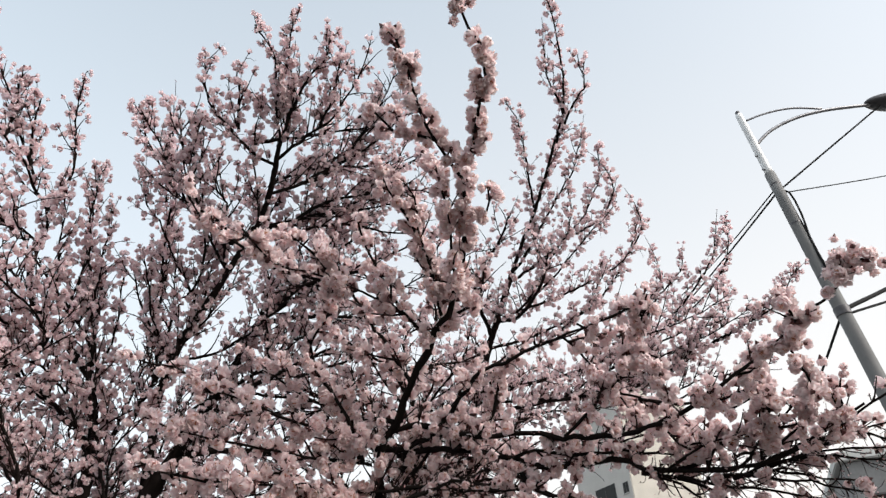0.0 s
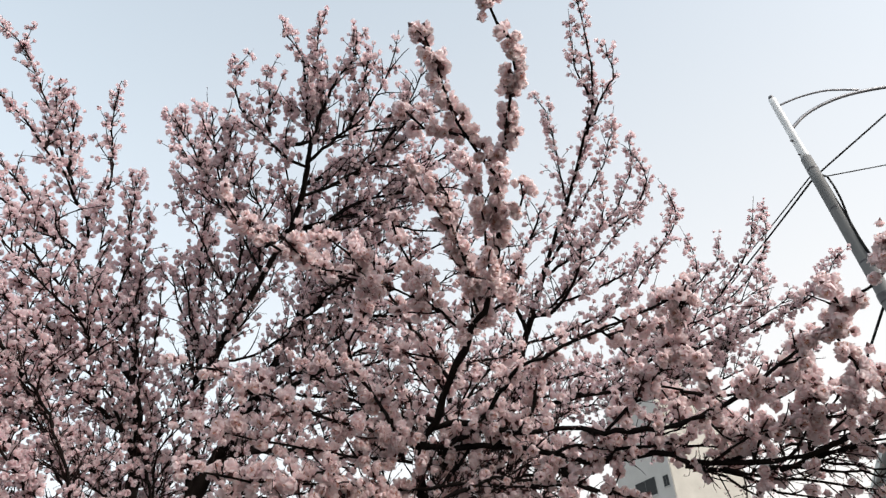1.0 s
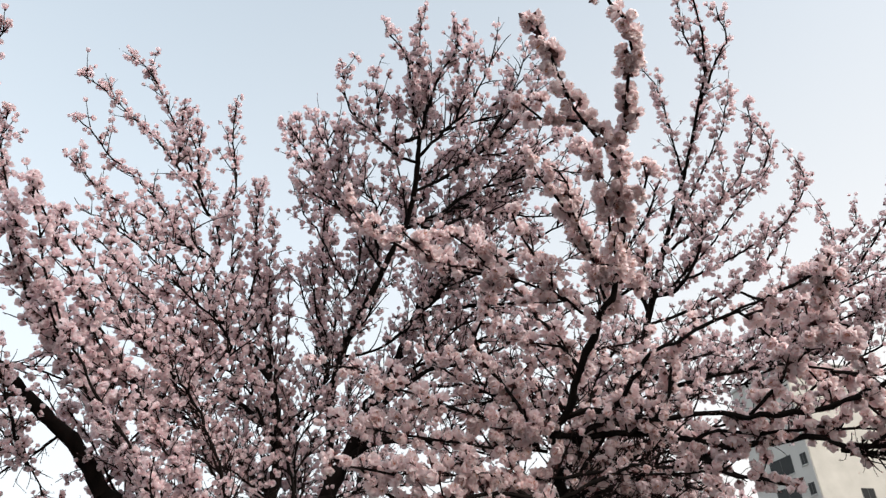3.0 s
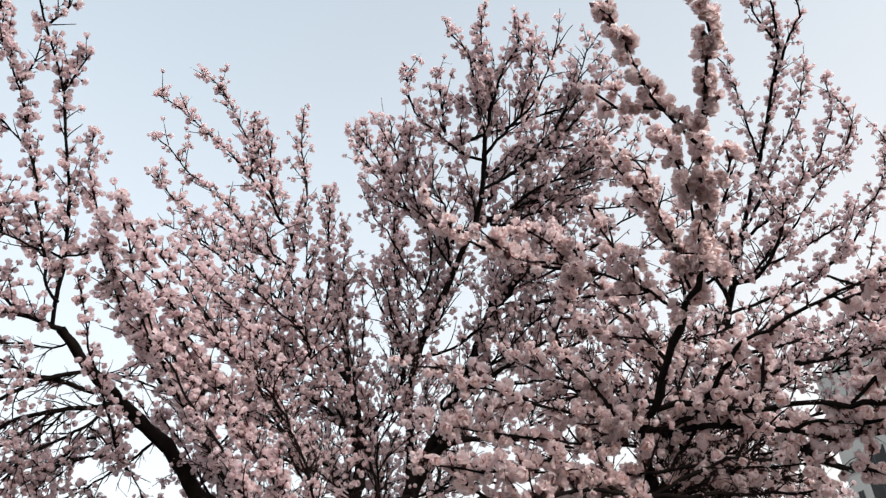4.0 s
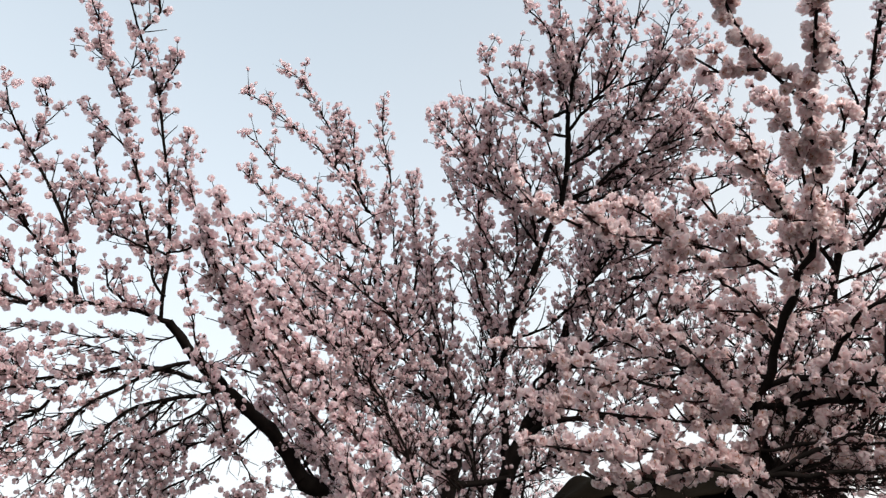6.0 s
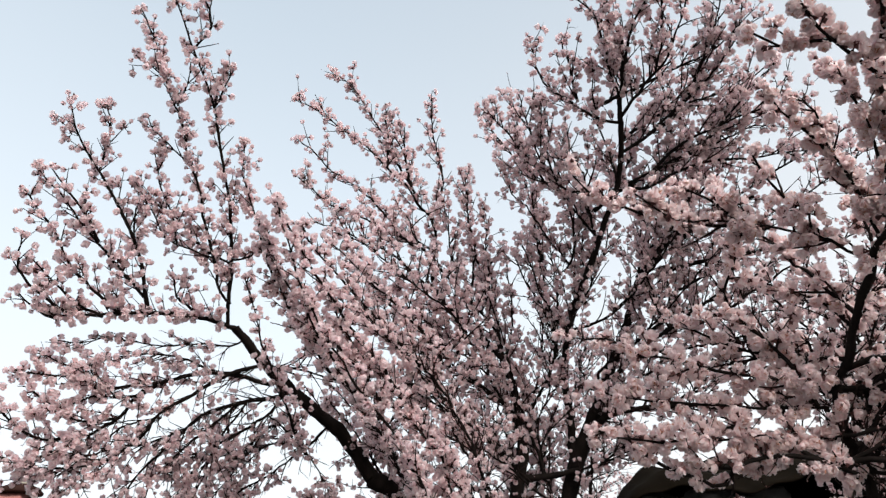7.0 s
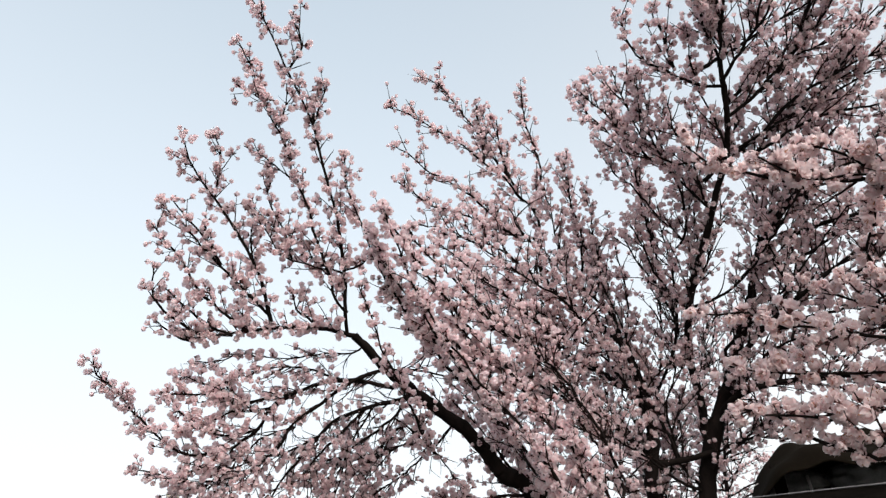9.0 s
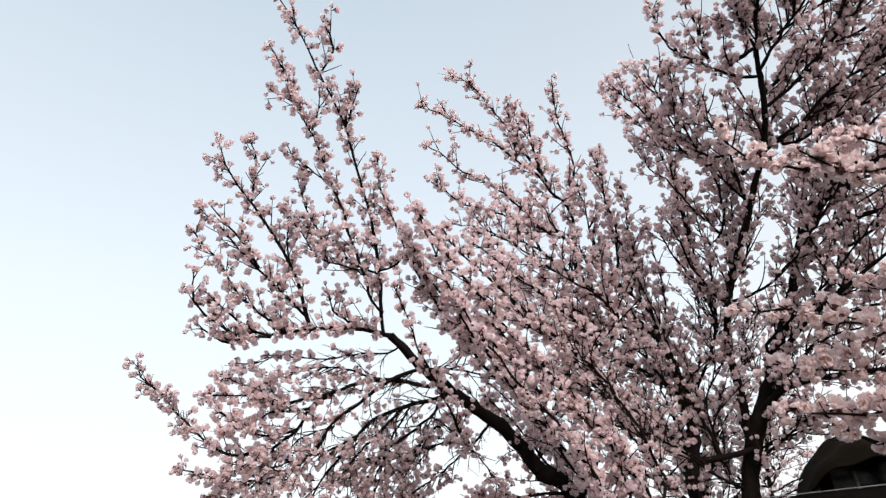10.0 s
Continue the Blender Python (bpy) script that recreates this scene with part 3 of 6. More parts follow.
limb(BACK, 0.0064, 0.0020, SHOOT, (-0.28, 2.22, 3.22), (-0.15, 2.18, 3.32), (0.01, 2.15, 3.40))
limb(BACK, 0.0058, 0.0020, SPRAY, (-0.76, 2.25, 2.95), (-0.82, 2.09, 3.07), (-0.84, 1.93, 3.18), (-0.81, 1.75, 3.32))
limb(BACK, 0.0052, 0.0020, SHOOT, (-0.84, 2.05, 3.11), (-0.90, 1.90, 3.23), (-0.93, 1.81, 3.29), (-0.95, 1.75, 3.33))
limb(BACK, 0.0052, 0.0020, SHOOT, (-0.88, 2.33, 2.86), (-0.95, 2.13, 3.03), (-0.98, 2.00, 3.11), (-0.97, 1.94, 3.19))
limb(BACK, 0.0052, 0.0020, SHOOT, (-0.83, 2.24, 2.93), (-0.79, 2.08, 3.09), (-0.77, 1.93, 3.21), (-0.75, 1.83, 3.33))
limb(BACK, 0.0052, 0.0020, SPRAY, (-0.73, 2.24, 2.98), (-0.68, 2.02, 3.05), (-0.68, 1.89, 3.05), (-0.66, 1.78, 3.12))
limb(BACK, 0.0058, 0.0020, SHOOT, (-0.98, 2.43, 2.70), (-1.00, 2.31, 2.80), (-1.00, 2.20, 2.89), (-1.01, 2.13, 2.99))
# left stem of the back tree
limb(BACK, 0.0200, 0.0035, SPRAY, (-1.23, 2.54, 2.29), (-1.22, 2.47, 2.50), (-1.24, 2.41, 2.63), (-1.24, 2.36, 2.86), (-1.23, 2.32, 3.05))
limb(BACK, 0.0063, 0.0020, SHOOT, (-1.24, 2.36, 2.86), (-1.29, 2.29, 3.06), (-1.26, 2.19, 3.22), (-1.22, 2.10, 3.36))
limb(BACK, 0.0160, 0.0110, BARE, (-1.24, 2.41, 2.63), (-1.39, 2.38, 2.80), (-1.46, 2.28, 2.91), (-1.46, 2.23, 3.00))
limb(BACK, 0.0063, 0.0020, SHOOT, (-1.46, 2.23, 3.00), (-1.41, 2.15, 3.17), (-1.42, 1.99, 3.27), (-1.47, 1.82, 3.34), (-1.53, 1.64, 3.39), (-1.63, 1.47, 3.46))
limb(BACK, 0.0052, 0.0020, SHOOT, (-1.41, 2.02, 3.25), (-1.45, 1.93, 3.40), (-1.52, 1.83, 3.61), (-1.57, 1.75, 3.72), (-1.64, 1.69, 3.80))
limb(BACK, 0.0064, 0.0020, SHOOT, (-1.46, 1.88, 3.36), (-1.45, 1.85, 3.49), (-1.42, 1.78, 3.57))
limb(BACK, 0.0064, 0.0020, SHOOT, (-1.41, 2.14, 3.18), (-1.34, 2.10, 3.36), (-1.33, 2.03, 3.53), (-1.28, 1.93, 3.66))
limb(BACK, 0.0064, 0.0020, SHOOT, (-1.43, 1.99, 3.27), (-1.43, 1.94, 3.41), (-1.38, 1.87, 3.51))
limb(BACK, 0.0052, 0.0020, SHOOT, (-1.44, 2.19, 3.08), (-1.51, 1.96, 3.14), (-1.57, 1.69, 3.23), (-1.62, 1.51, 3.28))
limb(BACK, 0.0052, 0.0020, SHOOT, (-1.46, 2.12, 3.06), (-1.54, 1.85, 3.07), (-1.58, 1.66, 3.08), (-1.61, 1.52, 3.11))
limb(BACK, 0.0058, 0.0020, SPRAY, (-1.46, 2.29, 2.90), (-1.47, 1.99, 2.95), (-1.53, 1.79, 2.97), (-1.59, 1.60, 2.95))
limb(BACK, 0.0058, 0.0020, SPRAY, (-1.26, 2.37, 2.71), (-1.31, 2.14, 2.87), (-1.34, 1.93, 2.95), (-1.33, 1.82, 3.02))
limb(BACK, 0.0058, 0.0020, SPRAY, (-1.23, 2.44, 2.58), (-1.32, 2.19, 2.65), (-1.40, 1.93, 2.68), (-1.46, 1.69, 2.78))
limb(BACK, 0.0058, 0.0020, SPRAY, (-1.22, 2.50, 2.41), (-1.29, 2.26, 2.50), (-1.38, 2.02, 2.55), (-1.48, 1.79, 2.60))
limb(BACK, 0.0072, 0.0025, TANGLE, (-1.25, 2.55, 2.21), (-1.31, 2.32, 2.31), (-1.39, 2.08, 2.38), (-1.45, 1.89, 2.45))
limb(BACK, 0.0052, 0.0020, SHOOT, (-1.22, 2.43, 2.60), (-1.18, 2.42, 2.80), (-1.18, 2.39, 2.97), (-1.18, 2.37, 3.10))
limb(BACK, 0.0052, 0.0020, SHOOT, (-1.02, 2.38, 2.78), (-1.00, 2.31, 3.02), (-0.99, 2.13, 3.28), (-1.06, 2.07, 3.48), (-1.16, 2.13, 3.68))
limb(BACK, 0.0052, 0.0020, SHOOT, (-0.99, 2.29, 2.96), (-0.94, 2.16, 3.18), (-0.92, 2.00, 3.39), (-0.90, 1.90, 3.50))
limb(BACK, 0.0072, 0.0025, TANGLE, (-1.31, 2.75, 2.39), (-1.19, 2.67, 2.63), (-1.10, 2.54, 2.87), (-1.07, 2.46, 3.04))
limb(BACK, 0.0079, 0.0025, TANGLE, (-1.28, 2.74, 2.48), (-1.09, 2.63, 2.67), (-1.00, 2.46, 2.85), (-0.94, 2.28, 3.01))
limb(BACK, 0.0065, 0.0025, TANGLE, (-1.14, 2.70, 2.58), (-1.06, 2.55, 2.75), (-1.08, 2.35, 2.89), (-1.08, 2.24, 2.97))
# low limb across the stems, and the lower middle
limb(BACK, 0.0160, 0.0090, BARE, (-1.28, 2.54, 2.18), (-1.18, 2.59, 2.18), (-1.04, 2.63, 2.20))
limb(BACK, 0.0150, 0.0050, SPRAY, (-1.02, 2.66, 2.32), (-0.91, 2.63, 2.38), (-0.76, 2.61, 2.39), (-0.58, 2.60, 2.37), (-0.40, 2.64, 2.32))
limb(BACK, 0.0130, 0.0050, SPRAY, (-0.93, 2.64, 2.48), (-0.73, 2.59, 2.61), (-0.56, 2.54, 2.67), (-0.37, 2.49, 2.73))
limb(BACK, 0.0069, 0.0020, SPRAY, (-0.91, 2.62, 2.56), (-0.70, 2.58, 2.66), (-0.48, 2.51, 2.79), (-0.32, 2.43, 2.89))
limb(BACK, 0.0063, 0.0020, SPRAY, (-0.99, 2.65, 2.42), (-0.81, 2.65, 2.41), (-0.61, 2.65, 2.37), (-0.40, 2.65, 2.30))
limb(BACK, 0.0063, 0.0020, SPRAY, (-0.98, 2.67, 2.35), (-0.77, 2.63, 2.50), (-0.60, 2.60, 2.53), (-0.38, 2.59, 2.50))
limb(BACK, 0.0069, 0.0020, SPRAY, (-1.18, 2.56, 2.26), (-1.20, 2.44, 2.45), (-1.18, 2.31, 2.64), (-1.19, 2.23, 2.80))
limb(BACK, 0.0058, 0.0020, SPRAY, (-1.22, 2.53, 2.34), (-1.27, 2.32, 2.52), (-1.32, 2.14, 2.59), (-1.37, 1.96, 2.62))
limb(BACK, 0.0058, 0.0020, SPRAY, (-1.22, 2.56, 2.22), (-1.27, 2.29, 2.29), (-1.34, 2.10, 2.37), (-1.41, 1.91, 2.42))
limb(BACK, 0.0058, 0.0020, SPRAY, (-0.80, 2.47, 2.73), (-0.64, 2.41, 2.82), (-0.47, 2.32, 2.94), (-0.34, 2.21, 3.05))
# long limb that arches out, with its risers and hanging boughs
limb(BACK, 0.0420, 0.0300, BARE, (-1.02, 2.74, 0.75), (-1.30, 2.49, 1.47), (-1.57, 2.25, 2.03), (-1.65, 2.11, 2.15))
limb(BACK, 0.0285, 0.0155, BARE, (-1.65, 2.11, 2.15), (-1.70, 2.01, 2.27), (-1.77, 1.87, 2.38), (-1.83, 1.70, 2.48), (-1.85, 1.55, 2.57))
limb(BACK, 0.0100, 0.0022, CROWDED, (-1.85, 1.55, 2.57), (-1.89, 1.42, 2.57), (-1.95, 1.27, 2.54), (-2.01, 1.13, 2.49), (-2.07, 1.05, 2.47))
limb(BACK, 0.0072, 0.0020, RISER, (-1.87, 1.53, 2.58), (-1.75, 1.39, 2.82), (-1.70, 1.26, 3.02), (-1.65, 1.12, 3.18), (-1.63, 1.01, 3.28), (-1.60, 0.90, 3.36), (-1.57, 0.76, 3.45))
limb(BACK, 0.0052, 0.0018, RISER, (-1.814, 1.434, 2.645), (-1.796, 1.340, 2.770), (-1.761, 1.209, 2.933), (-1.719, 1.073, 3.077), (-1.679, 0.953, 3.185), (-1.650, 0.859, 3.254), (-1.631, 0.790, 3.294))
limb(BACK, 0.0028, 0.0016, RISER, (-1.681, 0.969, 3.163), (-1.692, 0.907, 3.182), (-1.705, 0.855, 3.192))
limb(BACK, 0.0030, 0.0016, RISER, (-1.742, 1.167, 2.968), (-1.759, 1.078, 3.013), (-1.765, 0.985, 3.065))
limb(BACK, 0.0028, 0.0016, RISER, (-1.706, 1.029, 3.115), (-1.654, 1.015, 3.176), (-1.615, 0.986, 3.231))
limb(BACK, 0.0030, 0.0016, RISER, (-1.851, 1.219, 2.758), (-1.856, 1.133, 2.827), (-1.854, 1.054, 2.889))
limb(BACK, 0.0039, 0.0020, RISER, (-1.55, 0.98, 3.36), (-1.53, 0.92, 3.40), (-1.51, 0.91, 3.43))
limb(BACK, 0.0039, 0.0020, RISER, (-1.64, 1.14, 3.17), (-1.60, 1.12, 3.23), (-1.56, 1.11, 3.27))
limb(BACK, 0.0039, 0.0020, RISER, (-1.69, 1.46, 2.82), (-1.66, 1.35, 2.97), (-1.64, 1.29, 3.05), (-1.62, 1.25, 3.11))
limb(BACK, 0.0039, 0.0020, RISER, (-1.83, 1.20, 2.82), (-1.85, 1.13, 2.86), (-1.86, 1.07, 2.90))
limb(BACK, 0.0046, 0.0020, RISER, (-1.79, 1.42, 2.73), (-1.83, 1.30, 2.79), (-1.84, 1.18, 2.86), (-1.80, 1.06, 2.99))
limb(BACK, 0.0072, 0.0020, RISER, (-1.95, 1.27, 2.55), (-1.93, 1.17, 2.71), (-1.92, 1.03, 2.85), (-1.92, 0.89, 2.96), (-1.89, 0.80, 3.05))
limb(BACK, 0.0039, 0.0020, RISER, (-1.92, 0.97, 2.91), (-1.86, 0.94, 3.00), (-1.83, 0.88, 3.08))
limb(BACK, 0.0039, 0.0020, RISER, (-1.94, 1.15, 2.73), (-1.91, 1.12, 2.78), (-1.89, 1.10, 2.83))
limb(BACK, 0.0052, 0.0020, RISER, (-1.94, 1.21, 2.58), (-1.95, 1.05, 2.69), (-1.98, 0.91, 2.78), (-1.98, 0.82, 2.84))
limb(BACK, 0.0046, 0.0020, RISER, (-1.96, 1.05, 2.68), (-1.95, 0.95, 2.78), (-1.96, 0.85, 2.85))
limb(BACK, 0.0052, 0.0020, RISER, (-1.98, 1.20, 2.53), (-2.01, 1.03, 2.61), (-2.01, 0.92, 2.71), (-2.02, 0.82, 2.78))
limb(BACK, 0.0052, 0.0020, RISER, (-2.05, 1.08, 2.48), (-2.07, 0.97, 2.51), (-2.07, 0.89, 2.56), (-2.03, 0.86, 2.65))
limb(BACK, 0.0052, 0.0020, RISER, (-2.00, 1.15, 2.50), (-2.05, 1.03, 2.54), (-2.05, 0.92, 2.60))
limb(BACK, 0.0052, 0.0020, RISER, (-1.89, 1.42, 2.57), (-1.92, 1.34, 2.63), (-1.91, 1.31, 2.68))
limb(BACK, 0.0046, 0.0020, RISER, (-2.07, 1.05, 2.47), (-2.10, 0.99, 2.48), (-2.11, 0.93, 2.52))
limb(BACK, 0.0105, 0.0025, HANGING, (-1.824, 1.781, 2.384), (-1.892, 1.697, 2.360), (-1.939, 1.632, 2.328), (-1.982, 1.570, 2.289), (-2.008, 1.533, 2.234), (-2.037, 1.492, 2.169), (-2.066, 1.450, 2.093), (-2.087, 1.415, 2.011))
limb(BACK, 0.0095, 0.0045, INNER, (-1.837, 1.723, 2.419), (-1.887, 1.635, 2.435), (-1.928, 1.562, 2.432), (-1.984, 1.481, 2.402), (-2.019, 1.426, 2.361), (-2.051, 1.376, 2.310))
limb(BACK, 0.0060, 0.0020, OUTER, (-2.051, 1.376, 2.310), (-2.072, 1.335, 2.237), (-2.104, 1.265, 2.178), (-2.132, 1.182, 2.148), (-2.148, 1.102, 2.143), (-2.156, 1.011, 2.175), (-2.153, 0.921, 2.226), (-2.138, 0.863, 2.258), (-2.121, 0.805, 2.288), (-2.086, 0.768, 2.338))
limb(BACK, 0.0075, 0.0022, HANGING, (-1.833, 1.702, 2.470), (-1.866, 1.642, 2.453), (-1.898, 1.590, 2.416), (-1.929, 1.539, 2.371), (-1.959, 1.491, 2.317), (-2.001, 1.432, 2.252), (-2.029, 1.390, 2.169), (-2.078, 1.312, 2.088), (-2.114, 1.224, 2.061), (-2.147, 1.127, 2.049))
limb(BACK, 0.0060, 0.0022, HANGING, (-1.846, 1.781, 2.336), (-1.912, 1.719, 2.268), (-1.972, 1.652, 2.212), (-2.016, 1.609, 2.120), (-2.042, 1.581, 2.024))
limb(BACK, 0.0050, 0.0020, HANGING, (-1.771, 1.905, 2.331), (-1.839, 1.825, 2.313), (-1.899, 1.768, 2.238), (-1.940, 1.733, 2.141), (-1.987, 1.685, 2.037))
limb(BACK, 0.0045, 0.0018, HANGING, (-1.766, 1.954, 2.283), (-1.826, 1.899, 2.216), (-1.863, 1.856, 2.162), (-1.907, 1.804, 2.107), (-1.960, 1.740, 2.049))
limb(BACK, 0.0036, 0.0018, INNER, (-1.876, 1.784, 2.329), (-1.836, 1.830, 2.288), (-1.795, 1.883, 2.224), (-1.756, 1.933, 2.147), (-1.719, 1.980, 2.054))
limb(BACK, 0.0045, 0.0018, HANGING, (-1.908, 1.657, 2.345), (-1.966, 1.605, 2.252), (-2.015, 1.548, 2.174), (-2.062, 1.496, 2.071), (-2.071, 1.473, 1.998))
limb(BACK, 0.0040, 0.0018, HANGING, (-2.004, 1.535, 2.237), (-2.051, 1.455, 2.175), (-2.086, 1.367, 2.152), (-2.129, 1.270, 2.105), (-2.149, 1.210, 2.030))
limb(BACK, 0.0050, 0.0020, OUTER, (-1.998, 1.444, 2.376), (-2.040, 1.358, 2.346), (-2.077, 1.273, 2.313), (-2.100, 1.179, 2.321), (-2.124, 1.092, 2.306), (-2.140, 1.008, 2.295))
limb(BACK, 0.0046, 0.0020, OUTER, (-2.004, 1.414, 2.355), (-2.054, 1.339, 2.291), (-2.088, 1.252, 2.280), (-2.118, 1.181, 2.241), (-2.132, 1.106, 2.247), (-2.124, 1.045, 2.287))
limb(BACK, 0.0040, 0.0018, OUTER, (-2.071, 1.282, 2.298), (-2.090, 1.191, 2.340), (-2.105, 1.113, 2.360), (-2.121, 1.040, 2.364))
limb(BACK, 0.0046, 0.0018, OUTER, (-2.054, 1.323, 2.231), (-2.089, 1.229, 2.207), (-2.103, 1.143, 2.217), (-2.113, 1.085, 2.177))
limb(BACK, 0.0040, 0.0018, OUTER, (-2.084, 1.252, 2.172), (-2.119, 1.180, 2.107), (-2.146, 1.104, 2.063), (-2.158, 1.027, 2.065), (-2.154, 0.978, 2.069))
limb(BACK, 0.0040, 0.0018, OUTER, (-1.921, 1.556, 2.429), (-1.967, 1.439, 2.445), (-2.002, 1.345, 2.434), (-2.048, 1.242, 2.400), (-2.084, 1.166, 2.333))
limb(BACK, 0.0036, 0.0018, INNER, (-1.864, 1.568, 2.518), (-1.910, 1.490, 2.505), (-1.962, 1.406, 2.480), (-2.004, 1.318, 2.472), (-2.040, 1.228, 2.470), (-2.077, 1.159, 2.426), (-2.097, 1.089, 2.413))
limb(BACK, 0.0036, 0.0018, HANGING, (-1.892, 1.697, 2.360), (-1.940, 1.667, 2.269), (-1.975, 1.642, 2.191), (-1.992, 1.635, 2.097), (-2.011, 1.617, 2.023))
limb(BACK, 0.0036, 0.0018, HANGING, (-2.018, 1.445, 2.258), (-2.076, 1.352, 2.218), (-2.119, 1.292, 2.133), (-2.126, 1.275, 2.052), (-2.134, 1.246, 1.998))
limb(BACK, 0.0036, 0.0016, HANGING, (-1.797, 1.865, 2.307), (-1.856, 1.806, 2.247), (-1.920, 1.727, 2.215), (-1.991, 1.631, 2.192), (-2.050, 1.556, 2.124))
limb(BACK, 0.0052, 0.0020, SPRAY, (-1.83, 1.70, 2.48), (-1.69, 1.77, 2.45), (-1.56, 1.83, 2.40))
limb(BACK, 0.0078, 0.0022, BOUGH, (-1.57, 2.24, 2.07), (-1.63, 2.16, 2.07), (-1.74, 2.07, 2.06), (-1.84, 1.93, 2.04))
# dense leaning shoots before the arching limb
limb(BACK, 0.0066, 0.0022, DENSE, (-1.25, 1.93, 1.94), (-1.30, 1.73, 2.13), (-1.33, 1.56, 2.27), (-1.33, 1.41, 2.37), (-1.31, 1.27, 2.51), (-1.31, 1.14, 2.67))
limb(BACK, 0.0060, 0.0022, DENSE, (-1.22, 1.83, 1.92), (-1.24, 1.65, 2.12), (-1.27, 1.53, 2.23), (-1.29, 1.40, 2.34), (-1.31, 1.31, 2.44))
limb(BACK, 0.0060, 0.0022, DENSE, (-1.18, 2.01, 1.97), (-1.21, 1.84, 2.15), (-1.26, 1.70, 2.27), (-1.32, 1.54, 2.41), (-1.33, 1.40, 2.52))
limb(BACK, 0.0060, 0.0022, TANGLE, (-1.15, 2.08, 2.01), (-1.18, 1.95, 2.24), (-1.21, 1.82, 2.36), (-1.29, 1.65, 2.47), (-1.33, 1.50, 2.57))
limb(BACK, 0.0048, 0.0022, DENSE, (-1.39, 1.43, 2.38), (-1.43, 1.33, 2.49), (-1.44, 1.25, 2.58), (-1.41, 1.19, 2.68))
limb(BACK, 0.0054, 0.0022, DENSE, (-1.21, 1.95, 1.93), (-1.20, 1.87, 2.08), (-1.22, 1.77, 2.17), (-1.27, 1.65, 2.23))
# low growth between the stems
limb(BACK, 0.0080, 0.0025, TANGLE, (-1.28, 2.58, 2.01), (-1.34, 2.42, 2.10), (-1.40, 2.26, 2.15), (-1.46, 2.10, 2.17))
limb(BACK, 0.0080, 0.0025, TANGLE, (-1.36, 2.81, 2.05), (-1.29, 2.76, 2.18), (-1.21, 2.71, 2.31), (-1.15, 2.69, 2.46))
limb(BACK, 0.0070, 0.0025, TANGLE, (-1.20, 2.92, 2.10), (-1.24, 2.84, 2.18), (-1.26, 2.75, 2.29), (-1.26, 2.64, 2.45))
limb(BACK, 0.0070, 0.0025, TANGLE, (-1.08, 2.69, 2.12), (-0.98, 2.65, 2.20), (-0.86, 2.62, 2.25), (-0.73, 2.59, 2.27))
limb(BACK, 0.0070, 0.0025, TANGLE, (-1.37, 2.79, 2.13), (-1.39, 2.69, 2.28), (-1.40, 2.60, 2.40), (-1.41, 2.56, 2.51))
limb(BACK, 0.0056, 0.0020, SPRAY, (-1.18, 2.60, 2.10), (-1.24, 2.39, 2.19), (-1.30, 2.23, 2.24), (-1.35, 2.07, 2.26))
limb(BACK, 0.0056, 0.0020, SPRAY, (-1.17, 2.65, 2.15), (-1.15, 2.55, 2.34), (-1.07, 2.48, 2.49), (-1.03, 2.44, 2.64))
limb(BACK, 0.0056, 0.0020, SPRAY, (-1.06, 2.68, 2.19), (-0.89, 2.67, 2.23), (-0.71, 2.67, 2.24), (-0.54, 2.65, 2.23))
limb(BACK, 0.0055, 0.0020, DENSE, (-1.43, 1.56, 2.34), (-1.47, 1.47, 2.44), (-1.49, 1.38, 2.54), (-1.49, 1.31, 2.65))
limb(BACK, 0.0055, 0.0020, RISER, (-1.66, 1.65, 2.32), (-1.68, 1.55, 2.46), (-1.69, 1.48, 2.57), (-1.69, 1.41, 2.67))
limb(BACK, 0.0060, 0.0025, TANGLE, (-1.29, 2.33, 2.10), (-1.31, 2.17, 2.23), (-1.31, 2.06, 2.37), (-1.32, 1.96, 2.47))
limb(BACK, 0.0048, 0.0020, SPRAY, (-0.95, 2.40, 2.64), (-0.88, 2.36, 2.78), (-0.82, 2.30, 2.92), (-0.77, 2.24, 3.05))
limb(BACK, 0.0048, 0.0020, SPRAY, (-0.89, 2.39, 2.70), (-0.81, 2.36, 2.82), (-0.73, 2.32, 2.94), (-0.69, 2.27, 3.04))
limb(BACK, 0.0048, 0.0020, SHOOT, (-0.60, 2.49, 2.69), (-0.62, 2.41, 2.84), (-0.59, 2.34, 2.97), (-0.54, 2.28, 3.09))
# dense shoots beside the risers, and the tangle towards the near tree
limb(BACK, 0.0055, 0.0020, DENSE, (-1.25, 1.69, 2.27), (-1.31, 1.51, 2.42), (-1.34, 1.33, 2.56), (-1.35, 1.18, 2.72))
limb(BACK, 0.0055, 0.0020, DENSE, (-1.24, 1.79, 2.37), (-1.30, 1.59, 2.53), (-1.34, 1.42, 2.63), (-1.38, 1.32, 2.72))
limb(BACK, 0.0055, 0.0020, DENSE, (-1.22, 1.88, 2.48), (-1.27, 1.65, 2.59), (-1.34, 1.54, 2.68), (-1.39, 1.45, 2.75))
limb(BACK, 0.0055, 0.0020, DENSE, (-1.31, 1.67, 2.24), (-1.36, 1.49, 2.39), (-1.39, 1.32, 2.50), (-1.40, 1.19, 2.65))
limb(BACK, 0.0044, 0.0020, SPRAY, (-1.23, 2.05, 2.63), (-1.30, 1.82, 2.72), (-1.36, 1.66, 2.79), (-1.41, 1.53, 2.81))
limb(BACK, 0.0090, 0.0022, MESHED, (-0.69, 2.57, 2.93), (-0.36, 2.55, 3.09), (-0.07, 2.51, 3.19), (0.20, 2.46, 3.26))
